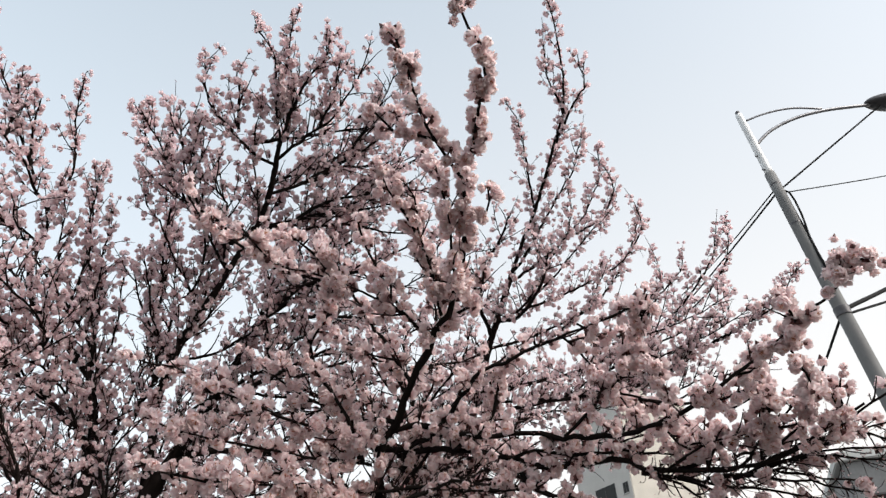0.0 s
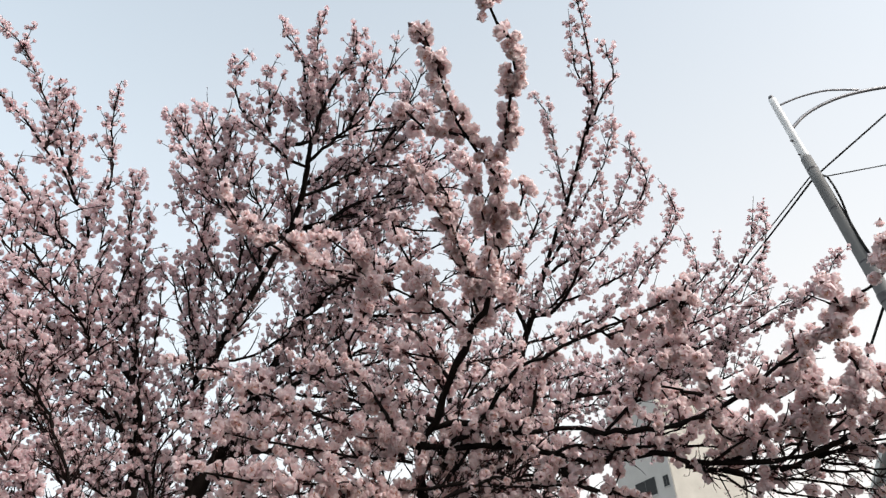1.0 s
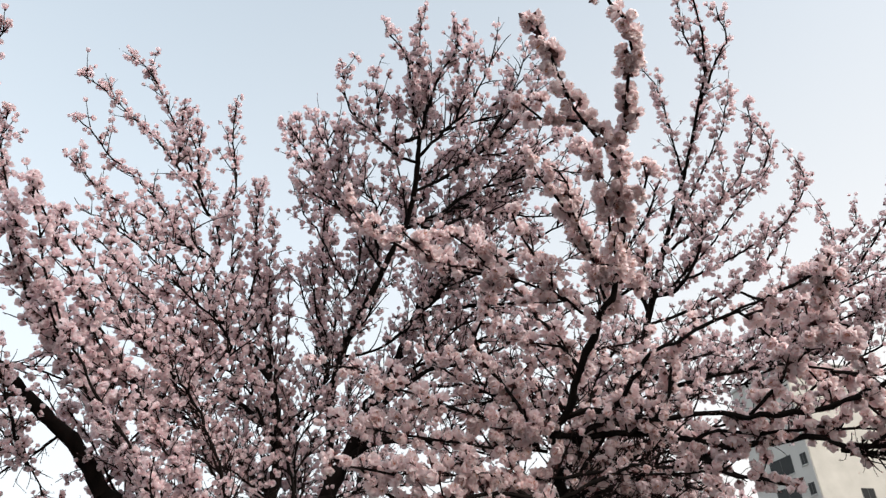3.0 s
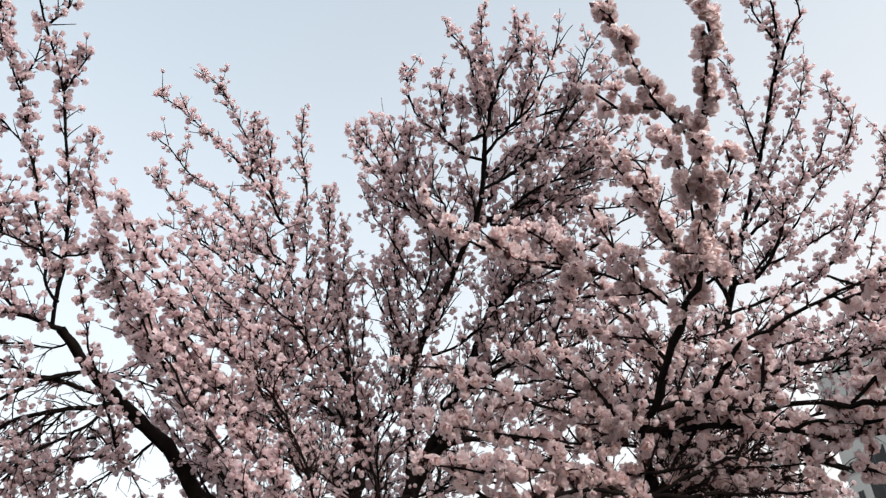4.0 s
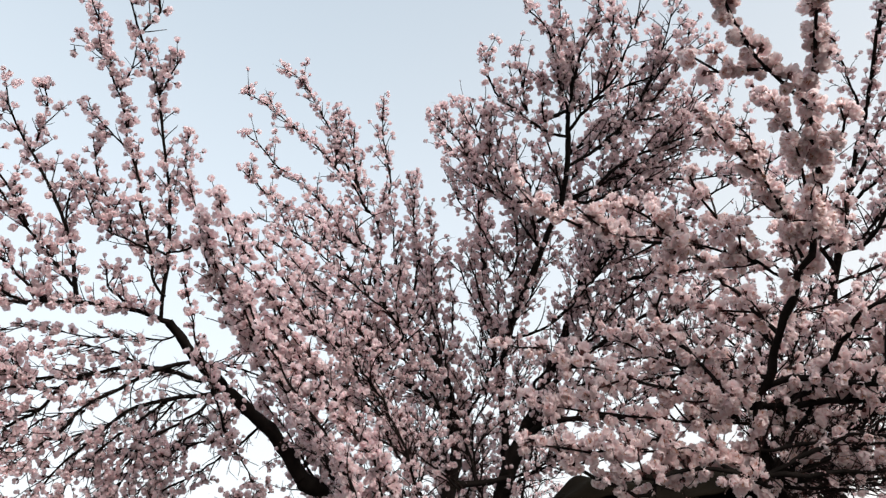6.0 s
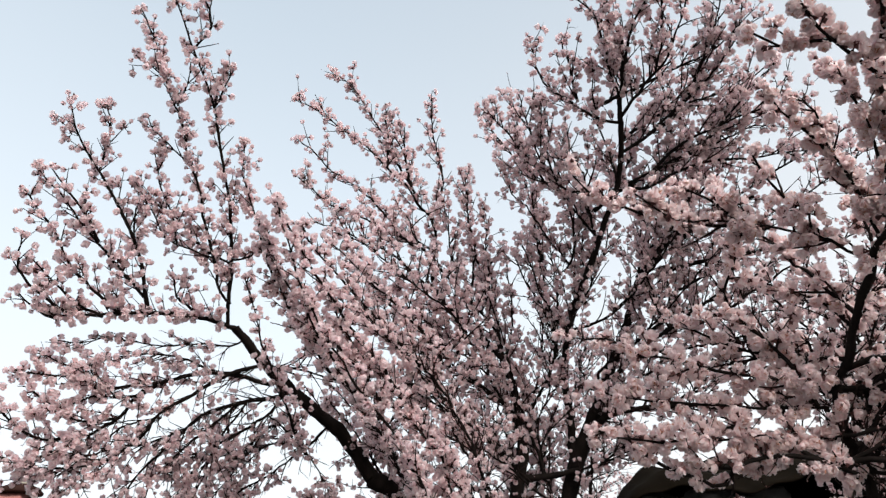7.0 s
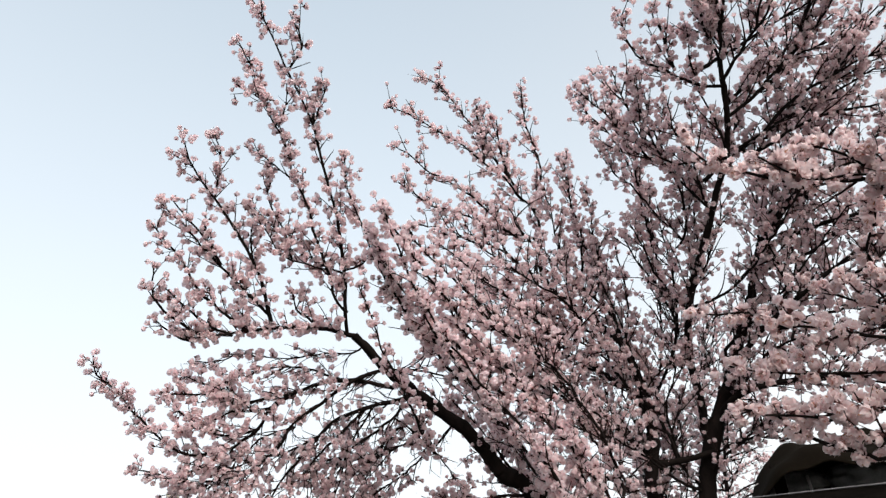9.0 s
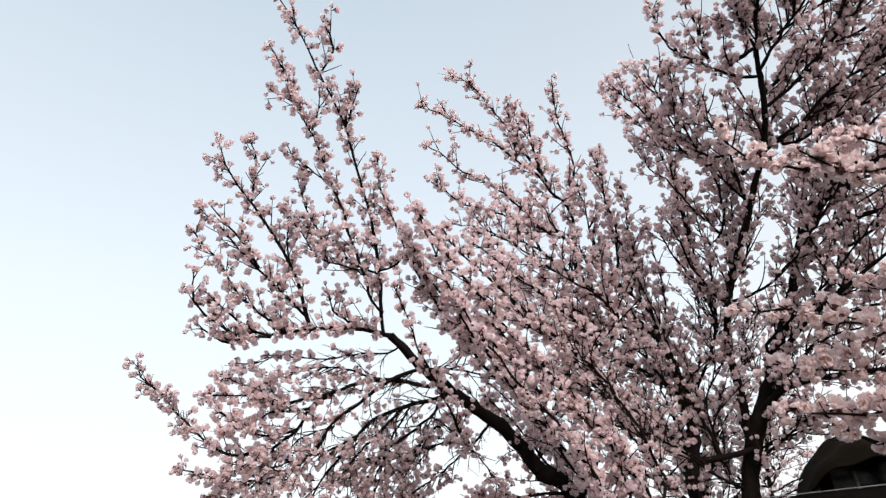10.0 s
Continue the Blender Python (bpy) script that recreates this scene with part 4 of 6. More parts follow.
limb(BACK, 0.0090, 0.0022, MESHED, (-0.65, 2.19, 3.08), (-0.45, 2.23, 3.17), (-0.24, 2.28, 3.24), (-0.01, 2.31, 3.30))
limb(BACK, 0.0070, 0.0022, MESHED, (-0.55, 2.64, 2.85), (-0.28, 2.71, 3.03), (-0.00, 2.75, 3.19), (0.26, 2.68, 3.28))
limb(BACK, 0.0070, 0.0022, MESHED, (-0.46, 2.72, 2.73), (-0.19, 2.79, 2.88), (0.09, 2.85, 3.00), (0.35, 2.79, 3.08))
limb(BACK, 0.0060, 0.0022, MESHED, (-0.47, 2.07, 3.22), (-0.31, 2.14, 3.33), (-0.14, 2.22, 3.41), (0.02, 2.19, 3.45))
limb(BACK, 0.0060, 0.0022, MESHED, (-0.45, 2.51, 3.13), (-0.30, 2.47, 3.23), (-0.20, 2.39, 3.35), (-0.10, 2.31, 3.46))
limb(BACK, 0.0060, 0.0022, MESHED, (-0.60, 2.73, 2.64), (-0.34, 2.86, 2.71), (-0.05, 2.94, 2.80), (0.26, 2.91, 2.86))
limb(BACK, 0.0060, 0.0022, MESHED, (-0.67, 2.73, 2.44), (-0.43, 2.90, 2.55), (-0.15, 3.01, 2.63), (0.10, 3.00, 2.66))
limb(BACK, 0.0060, 0.0022, TANGLE, (-0.70, 2.58, 2.66), (-0.52, 2.68, 2.77), (-0.34, 2.78, 2.86), (-0.14, 2.75, 2.94))
limb(BACK, 0.0090, 0.0022, TANGLE, (-1.20, 3.06, 2.43), (-1.17, 3.07, 2.63), (-1.09, 3.04, 2.76), (-1.02, 3.01, 2.90))
limb(BACK, 0.0070, 0.0022, TANGLE, (-1.31, 2.72, 2.07), (-1.30, 2.58, 2.22), (-1.29, 2.48, 2.38), (-1.27, 2.39, 2.51))
# growth behind the arching limb, and low tangle towards the stems
limb(BACK, 0.0050, 0.0020, RISER, (-1.61, 2.34, 2.06), (-1.69, 2.25, 2.24), (-1.75, 2.15, 2.38), (-1.82, 2.05, 2.51))
limb(BACK, 0.0050, 0.0020, RISER, (-1.70, 2.34, 2.08), (-1.79, 2.23, 2.28), (-1.86, 2.14, 2.39), (-1.93, 2.02, 2.52))
limb(BACK, 0.0050, 0.0020, DENSE, (-1.58, 2.25, 2.02), (-1.67, 2.14, 2.22), (-1.73, 2.05, 2.35), (-1.78, 1.98, 2.43))
limb(BACK, 0.0050, 0.0020, SPRAY, (-1.58, 2.42, 2.05), (-1.66, 2.34, 2.18), (-1.72, 2.25, 2.33), (-1.76, 2.18, 2.47))
limb(BACK, 0.0060, 0.0020, SPRAY, (-1.52, 2.16, 2.12), (-1.58, 2.07, 2.28), (-1.63, 1.98, 2.41), (-1.67, 1.90, 2.52))
limb(BACK, 0.0060, 0.0020, MESHED, (-1.76, 2.24, 2.15), (-1.68, 2.23, 2.34), (-1.60, 2.25, 2.46), (-1.48, 2.28, 2.57))
# leaning shoots over the low growth, and far shoots of the crown
limb(BACK, 0.0050, 0.0020, RISER, (-1.32, 2.09, 2.38), (-1.40, 1.91, 2.51), (-1.46, 1.75, 2.60), (-1.53, 1.62, 2.70))
limb(BACK, 0.0050, 0.0020, RISER, (-1.40, 2.05, 2.34), (-1.48, 1.88, 2.45), (-1.53, 1.74, 2.53), (-1.59, 1.63, 2.61))
limb(BACK, 0.0050, 0.0020, MESHED, (-1.35, 2.26, 2.52), (-1.47, 2.10, 2.69), (-1.57, 1.96, 2.81), (-1.64, 1.83, 2.91))
limb(BACK, 0.0055, 0.0020, SHOOT, (-0.61, 2.54, 3.11), (-0.47, 2.49, 3.31), (-0.35, 2.44, 3.49), (-0.26, 2.37, 3.67))
limb(BACK, 0.0055, 0.0020, SHOOT, (-0.52, 2.57, 3.08), (-0.36, 2.55, 3.25), (-0.24, 2.50, 3.42), (-0.15, 2.44, 3.58))
limb(BACK, 0.0055, 0.0020, SHOOT, (-0.63, 2.22, 3.13), (-0.52, 2.21, 3.27), (-0.42, 2.16, 3.42), (-0.35, 2.10, 3.58))
# tangle before and between the stems
limb(BACK, 0.0060, 0.0020, TANGLE, (-1.32, 2.94, 2.29), (-1.22, 2.94, 2.46), (-1.14, 2.92, 2.61), (-1.06, 2.88, 2.76))
limb(BACK, 0.0060, 0.0020, TANGLE, (-1.08, 3.00, 2.41), (-1.09, 2.95, 2.57), (-1.09, 2.90, 2.69), (-1.03, 2.87, 2.82))
# short shoots that fill the dips of the crown
limb(BACK, 0.0050, 0.0018, SHOOT, (-1.26, 2.26, 2.81), (-1.22, 2.17, 2.99), (-1.20, 2.08, 3.13), (-1.17, 2.00, 3.26))
limb(BACK, 0.0050, 0.0018, SHOOT, (-1.21, 2.26, 2.85), (-1.17, 2.18, 3.01), (-1.14, 2.10, 3.15))
limb(BACK, 0.0050, 0.0018, SHOOT, (-1.32, 2.16, 2.92), (-1.29, 2.07, 3.08), (-1.26, 2.00, 3.20))
limb(BACK, 0.0050, 0.0018, SHOOT, (-0.58, 2.06, 3.07), (-0.58, 1.95, 3.20), (-0.56, 1.85, 3.33), (-0.55, 1.79, 3.39))
limb(BACK, 0.0050, 0.0018, SHOOT, (-0.76, 2.01, 3.06), (-0.78, 1.90, 3.20), (-0.77, 1.80, 3.31))
# branches of the crown towards the near tree
limb(BACK, 0.0075, 0.0022, SPRAY, (-0.50, 2.18, 3.12), (-0.37, 2.17, 3.19), (-0.21, 2.19, 3.24), (-0.05, 2.21, 3.27), (0.09, 2.25, 3.27))
limb(BACK, 0.0075, 0.0022, SPRAY, (-0.47, 1.98, 3.36), (-0.31, 2.00, 3.41), (-0.17, 2.01, 3.44), (-0.05, 1.99, 3.49))
limb(BACK, 0.0075, 0.0022, SPRAY, (-0.52, 2.07, 3.24), (-0.38, 2.08, 3.30), (-0.23, 2.05, 3.38), (-0.13, 2.00, 3.47))
limb(BACK, 0.0075, 0.0022, SPRAY, (-0.53, 2.20, 3.08), (-0.31, 2.24, 3.14), (-0.14, 2.30, 3.13), (0.04, 2.35, 3.13))
# the tree behind on the open side, with tall thin shoots
limb(SIDE, 0.0450, 0.0340, BARE, (0.22, 3.15, 0.00), (0.25, 3.15, 0.90), (0.07, 3.02, 2.25), (0.18, 2.92, 2.58))
limb(SIDE, 0.0190, 0.0115, BARE, (0.18, 2.92, 2.58), (0.25, 2.83, 2.79), (0.31, 2.75, 2.94), (0.37, 2.67, 3.09))
limb(SIDE, 0.0105, 0.0018, TALL, (0.37, 2.67, 3.09), (0.48, 2.51, 3.31), (0.57, 2.33, 3.51), (0.63, 2.18, 3.66), (0.62, 2.02, 3.82), (0.55, 1.85, 3.97))
limb(SIDE, 0.0060, 0.0018, TALL, (0.59, 2.28, 3.56), (0.67, 2.16, 3.67), (0.71, 2.11, 3.71), (0.68, 2.02, 3.80))
limb(SIDE, 0.0053, 0.0018, TALL, (0.60, 2.20, 3.65), (0.56, 2.09, 3.77), (0.54, 1.97, 3.88))
limb(SIDE, 0.0053, 0.0018, TALL, (0.49, 2.48, 3.35), (0.47, 2.36, 3.50), (0.44, 2.27, 3.62), (0.38, 2.19, 3.71))
limb(SIDE, 0.0067, 0.0018, TALL, (0.38, 2.64, 3.13), (0.53, 2.50, 3.30), (0.65, 2.37, 3.44), (0.70, 2.24, 3.58))
limb(SIDE, 0.0067, 0.0018, TALL, (0.37, 2.67, 3.09), (0.58, 2.61, 3.22), (0.74, 2.53, 3.37), (0.80, 2.43, 3.48), (0.78, 2.35, 3.57))
limb(SIDE, 0.0060, 0.0018, TALL, (0.63, 2.59, 3.23), (0.79, 2.55, 3.32), (0.85, 2.46, 3.41), (0.80, 2.39, 3.51))
limb(SIDE, 0.0067, 0.0018, TALL, (0.31, 2.75, 2.94), (0.58, 2.75, 3.07), (0.85, 2.73, 3.19), (0.98, 2.61, 3.32), (0.95, 2.54, 3.43))
limb(SIDE, 0.0075, 0.0018, TALL, (0.28, 2.81, 2.84), (0.52, 2.84, 2.92), (0.77, 2.84, 3.05), (0.94, 2.79, 3.25), (1.01, 2.66, 3.41))
limb(SIDE, 0.0090, 0.0018, TALL, (0.24, 2.88, 2.66), (0.62, 2.99, 2.79), (0.99, 3.00, 2.94), (1.30, 2.97, 3.12), (1.45, 2.87, 3.28), (1.48, 2.79, 3.48))
limb(SIDE, 0.0060, 0.0018, TALL, (1.13, 2.97, 3.01), (1.31, 2.88, 3.17), (1.38, 2.83, 3.29), (1.40, 2.74, 3.41))
limb(SIDE, 0.0060, 0.0018, TALL, (0.90, 2.98, 2.91), (1.08, 2.89, 3.09), (1.20, 2.84, 3.21), (1.22, 2.78, 3.30))
limb(SIDE, 0.0060, 0.0018, TALL, (0.76, 3.00, 2.84), (0.94, 2.92, 3.02), (1.09, 2.85, 3.16), (1.07, 2.77, 3.30))
limb(SIDE, 0.0075, 0.0018, TALL, (0.22, 2.90, 2.62), (0.59, 2.94, 2.66), (0.98, 2.93, 2.72), (1.27, 2.88, 2.84), (1.50, 2.71, 2.94), (1.55, 2.65, 3.02))
limb(SIDE, 0.0067, 0.0018, TALL, (0.60, 2.93, 2.69), (0.87, 2.93, 2.80), (1.13, 2.85, 2.90), (1.35, 2.79, 2.94), (1.34, 2.73, 3.08))
limb(SIDE, 0.0060, 0.0018, TALL, (1.23, 2.90, 2.83), (1.39, 2.80, 2.88), (1.50, 2.72, 2.93), (1.61, 2.58, 3.06))
limb(SIDE, 0.0110, 0.0040, SPRAY, (0.16, 2.94, 2.53), (0.38, 2.89, 2.60), (0.62, 2.84, 2.62), (0.85, 2.78, 2.61))
limb(SIDE, 0.0100, 0.0040, SPRAY, (0.31, 2.75, 2.94), (0.40, 2.64, 2.91), (0.49, 2.52, 3.00), (0.51, 2.40, 3.09))
limb(SIDE, 0.0100, 0.0040, SPRAY, (0.28, 2.79, 2.88), (0.21, 2.59, 3.05), (0.31, 2.45, 3.16), (0.36, 2.34, 3.22))
limb(SIDE, 0.0060, 0.0018, TALL, (0.41, 2.73, 2.96), (0.59, 2.62, 3.11), (0.72, 2.51, 3.22), (0.82, 2.42, 3.30))
limb(SIDE, 0.0060, 0.0018, TALL, (0.44, 2.70, 3.02), (0.58, 2.57, 3.19), (0.65, 2.47, 3.30), (0.64, 2.40, 3.40))
limb(SIDE, 0.0060, 0.0018, TALL, (0.51, 2.87, 2.88), (0.69, 2.78, 2.97), (0.77, 2.71, 3.07), (0.81, 2.65, 3.15))
limb(SIDE, 0.0060, 0.0018, TALL, (0.83, 2.89, 2.66), (1.02, 2.81, 2.69), (1.14, 2.72, 2.80), (1.21, 2.65, 2.87))
limb(SIDE, 0.0070, 0.0020, SPRAY, (0.22, 3.04, 2.51), (0.47, 2.99, 2.58), (0.76, 2.97, 2.61), (1.02, 2.92, 2.67))
limb(SIDE, 0.0070, 0.0020, SPRAY, (0.18, 3.06, 2.44), (0.52, 3.02, 2.46), (0.83, 3.00, 2.48), (1.10, 2.95, 2.52))
limb(SIDE, 0.0060, 0.0020, MESHED, (0.15, 3.08, 2.38), (0.42, 3.05, 2.40), (0.62, 3.02, 2.39), (0.82, 2.97, 2.39))
# dark low tangle round its foot
limb(SIDE, 0.0080, 0.0020, TANGLE, (-0.09, 2.53, 2.02), (-0.09, 2.49, 2.21), (-0.06, 2.44, 2.38), (0.02, 2.36, 2.59))
limb(SIDE, 0.0080, 0.0020, TANGLE, (-0.16, 2.92, 2.11), (-0.03, 2.89, 2.26), (0.15, 2.86, 2.34), (0.39, 2.82, 2.40))
limb(SIDE, 0.0080, 0.0020, TANGLE, (-0.13, 2.93, 2.07), (0.03, 2.91, 2.16), (0.23, 2.89, 2.18), (0.44, 2.86, 2.17))
limb(SIDE, 0.0080, 0.0020, TANGLE, (-0.17, 2.91, 2.15), (-0.15, 2.87, 2.33), (-0.04, 2.83, 2.46), (0.09, 2.79, 2.59))
limb(SIDE, 0.0080, 0.0020, TANGLE, (0.09, 2.92, 2.09), (0.21, 2.88, 2.25), (0.32, 2.83, 2.39), (0.39, 2.77, 2.53))
limb(SIDE, 0.0080, 0.0020, TANGLE, (-0.10, 2.53, 2.03), (0.08, 2.52, 2.05), (0.23, 2.51, 2.03), (0.38, 2.49, 2.03))
limb(SIDE, 0.0080, 0.0020, TANGLE, (-0.08, 2.51, 2.12), (0.08, 2.49, 2.19), (0.19, 2.49, 2.17), (0.36, 2.46, 2.16))
# finer growth behind the near tree
limb(SIDE, 0.0055, 0.0018, SPRAY, (0.714, 2.919, 2.649), (0.956, 2.809, 2.748), (1.180, 2.703, 2.792), (1.352, 2.584, 2.868))
limb(SIDE, 0.0055, 0.0018, SPRAY, (0.865, 2.918, 2.539), (1.098, 2.808, 2.623), (1.267, 2.731, 2.633), (1.418, 2.649, 2.652))
limb(SIDE, 0.0055, 0.0018, SPRAY, (0.639, 2.950, 2.613), (0.832, 2.885, 2.656), (1.018, 2.810, 2.693), (1.136, 2.727, 2.780))
limb(SIDE, 0.0055, 0.0018, SPRAY, (0.804, 2.806, 2.861), (0.989, 2.751, 2.852), (1.146, 2.673, 2.885), (1.277, 2.584, 2.939))
limb(SIDE, 0.0060, 0.0020, TANGLE, (-0.004, 2.549, 2.366), (0.076, 2.522, 2.489), (0.141, 2.494, 2.594), (0.218, 2.452, 2.714))
limb(SIDE, 0.0060, 0.0020, TANGLE, (0.041, 2.633, 2.428), (0.183, 2.616, 2.550), (0.304, 2.592, 2.662), (0.415, 2.561, 2.772))
limb(SIDE, 0.0060, 0.0020, MESHED, (-0.001, 2.512, 2.477), (0.078, 2.471, 2.574), (0.138, 2.432, 2.655), (0.177, 2.381, 2.755))
limb(SIDE, 0.0060, 0.0020, MESHED, (0.108, 2.613, 2.475), (0.232, 2.621, 2.522), (0.358, 2.615, 2.584), (0.475, 2.616, 2.617))
limb(SIDE, 0.0060, 0.0020, TANGLE, (-0.033, 2.436, 2.393), (-0.063, 2.403, 2.487), (-0.080, 2.362, 2.589), (-0.076, 2.317, 2.688))
limb(SIDE, 0.0060, 0.0020, MESHED, (-0.055, 2.441, 2.378), (-0.106, 2.407, 2.475), (-0.173, 2.373, 2.557), (-0.218, 2.328, 2.655))
limb(SIDE, 0.0060, 0.0020, TANGLE, (-0.080, 2.452, 2.346), (-0.176, 2.428, 2.412), (-0.253, 2.394, 2.494), (-0.290, 2.352, 2.591))
limb(SIDE, 0.0060, 0.0020, TANGLE, (0.088, 2.686, 2.234), (0.204, 2.683, 2.339), (0.309, 2.679, 2.425), (0.425, 2.674, 2.489))
limb(SIDE, 0.0060, 0.0020, TANGLE, (-0.075, 2.509, 2.134), (-0.003, 2.521, 2.222), (0.083, 2.533, 2.290), (0.200, 2.544, 2.336))
# the near tree: one bent stem and heavy flowering boughs
limb(NEAR, 0.0220, 0.0105, BARE, (-0.120, 1.620, 0.000), (-0.100, 1.570, 0.800), (-0.095, 1.530, 1.500), (-0.105, 1.476, 1.901))
limb(NEAR, 0.0105, 0.0048, TRUNK, (-0.105, 1.476, 1.901), (-0.116, 1.438, 1.964), (-0.100, 1.412, 2.017), (-0.074, 1.384, 2.041), (-0.040, 1.350, 2.078), (-0.023, 1.314, 2.113), (0.004, 1.280, 2.142), (0.020, 1.243, 2.173), (0.046, 1.210, 2.192), (0.053, 1.185, 2.215), (0.068, 1.136, 2.248))
limb(NEAR, 0.0068, 0.0042, TRUNK, (-0.087, 1.469, 1.910), (-0.058, 1.443, 1.956), (-0.047, 1.424, 1.985), (-0.007, 1.399, 2.002), (0.018, 1.378, 2.031), (0.044, 1.358, 2.055), (0.072, 1.337, 2.081), (0.105, 1.303, 2.104))
limb(NEAR, 0.0042, 0.0018, STALK, (0.07, 1.13, 2.25), (0.09, 1.04, 2.29), (0.09, 0.96, 2.33), (0.11, 0.87, 2.37), (0.12, 0.80, 2.41), (0.10, 0.75, 2.44), (0.07, 0.70, 2.47))
limb(NEAR, 0.0028, 0.0016, STALK, (0.08, 1.00, 2.31), (0.05, 0.93, 2.34), (0.02, 0.88, 2.37), (0.00, 0.82, 2.40), (-0.02, 0.77, 2.43), (-0.04, 0.74, 2.44))
limb(NEAR, 0.0028, 0.0016, STALK, (0.03, 0.89, 2.36), (-0.00, 0.89, 2.36), (-0.04, 0.88, 2.37), (-0.08, 0.85, 2.39))
limb(NEAR, 0.0028, 0.0016, STALK, (0.10, 1.04, 2.29), (0.12, 1.02, 2.29), (0.12, 0.99, 2.32))
limb(NEAR, 0.0028, 0.0016, STALK, (0.05, 1.22, 2.23), (0.00, 1.15, 2.28), (-0.02, 1.09, 2.31), (-0.06, 1.03, 2.35), (-0.08, 0.98, 2.37))
limb(NEAR, 0.0032, 0.0016, NODDING, (0.02, 1.27, 2.18), (-0.07, 1.21, 2.21), (-0.15, 1.16, 2.23), (-0.22, 1.11, 2.23), (-0.28, 1.06, 2.24), (-0.32, 1.03, 2.28))
limb(NEAR, 0.0032, 0.0016, NODDING, (-0.17, 1.19, 2.23), (-0.20, 1.13, 2.28), (-0.26, 1.09, 2.31))
limb(NEAR, 0.0032, 0.0016, NODDING, (-0.06, 1.23, 2.22), (-0.10, 1.17, 2.28), (-0.12, 1.11, 2.32), (-0.12, 1.09, 2.34))
limb(NEAR, 0.0032, 0.0016, NODDING, (-0.27, 1.17, 2.27), (-0.34, 1.13, 2.30), (-0.41, 1.08, 2.34), (-0.43, 1.03, 2.39))
limb(NEAR, 0.0032, 0.0016, NODDING, (-0.08, 1.41, 1.99), (-0.19, 1.33, 2.00), (-0.30, 1.24, 2.02), (-0.38, 1.17, 2.03), (-0.44, 1.12, 2.05), (-0.49, 1.07, 2.06))
limb(NEAR, 0.0032, 0.0016, NODDING, (-0.09, 1.42, 1.95), (-0.22, 1.34, 1.96), (-0.32, 1.28, 1.97), (-0.42, 1.21, 1.97), (-0.49, 1.16, 1.99))
limb(NEAR, 0.0032, 0.0016, NODDING, (-0.09, 1.43, 1.92), (-0.22, 1.36, 1.91), (-0.34, 1.27, 1.90), (-0.41, 1.21, 1.89), (-0.49, 1.15, 1.91))
limb(NEAR, 0.0045, 0.0020, NODDING, (-0.02, 1.34, 2.11), (-0.08, 1.32, 2.19), (-0.13, 1.30, 2.28), (-0.19, 1.27, 2.37))
limb(NEAR, 0.0045, 0.0020, NODDING, (-0.07, 1.40, 2.04), (-0.16, 1.40, 2.06), (-0.28, 1.37, 2.10), (-0.37, 1.31, 2.18))
limb(NEAR, 0.0045, 0.0020, THICK, (0.02, 1.27, 2.18), (0.05, 1.26, 2.20), (0.11, 1.22, 2.22), (0.12, 1.19, 2.28))
limb(NEAR, 0.0045, 0.0020, NODDING, (-0.03, 1.35, 2.09), (-0.07, 1.36, 2.13), (-0.12, 1.36, 2.17), (-0.17, 1.34, 2.20))
# boughs to the open side
limb(NEAR, 0.0042, 0.0018, OPEN, (0.105, 1.303, 2.104), (0.154, 1.284, 2.112), (0.214, 1.256, 2.130), (0.267, 1.230, 2.139), (0.318, 1.204, 2.145), (0.368, 1.176, 2.149), (0.408, 1.137, 2.175))
limb(NEAR, 0.0060, 0.0045, OPEN, (-0.084, 1.412, 2.017), (-0.026, 1.399, 2.031), (0.026, 1.392, 2.022), (0.099, 1.384, 2.003), (0.160, 1.368, 2.003), (0.218, 1.354, 1.989), (0.259, 1.340, 1.976), (0.303, 1.326, 1.957), (0.346, 1.308, 1.947), (0.385, 1.284, 1.953), (0.417, 1.263, 1.954), (0.449, 1.235, 1.970))
limb(NEAR, 0.0045, 0.0030, BARE, (0.449, 1.235, 1.970), (0.496, 1.197, 1.995), (0.535, 1.150, 2.011), (0.554, 1.116, 2.016))
limb(NEAR, 0.0028, 0.0016, STALK, (0.554, 1.116, 2.016), (0.587, 1.056, 2.029), (0.606, 1.015, 2.041), (0.619, 0.976, 2.052), (0.634, 0.944, 2.069), (0.638, 0.906, 2.107))
limb(NEAR, 0.0026, 0.0018, STALK, (0.635, 0.943, 2.068), (0.657, 0.924, 2.077), (0.681, 0.901, 2.086))
limb(NEAR, 0.0026, 0.0018, STALK, (0.606, 1.015, 2.041), (0.588, 1.004, 2.059), (0.582, 0.995, 2.082))
limb(NEAR, 0.0024, 0.0016, STALK, (0.587, 1.056, 2.029), (0.597, 1.056, 1.988), (0.604, 1.048, 1.969), (0.604, 1.060, 1.936))
limb(NEAR, 0.0024, 0.0016, STALK, (0.535, 1.150, 2.011), (0.570, 1.119, 2.017), (0.573, 1.097, 2.038))
limb(NEAR, 0.0030, 0.0018, NODDING, (0.465, 1.226, 1.979), (0.509, 1.211, 1.972), (0.546, 1.182, 1.976), (0.581, 1.163, 1.983))
limb(NEAR, 0.0032, 0.0020, NODDING, (0.259, 1.340, 1.976), (0.303, 1.312, 2.002), (0.329, 1.285, 2.027), (0.361, 1.253, 2.059), (0.388, 1.219, 2.094), (0.401, 1.188, 2.126), (0.408, 1.156, 2.162))
limb(NEAR, 0.0024, 0.0018, STALK, (0.370, 1.236, 2.068), (0.403, 1.189, 2.074), (0.414, 1.173, 2.049), (0.421, 1.176, 2.007), (0.423, 1.184, 1.984))
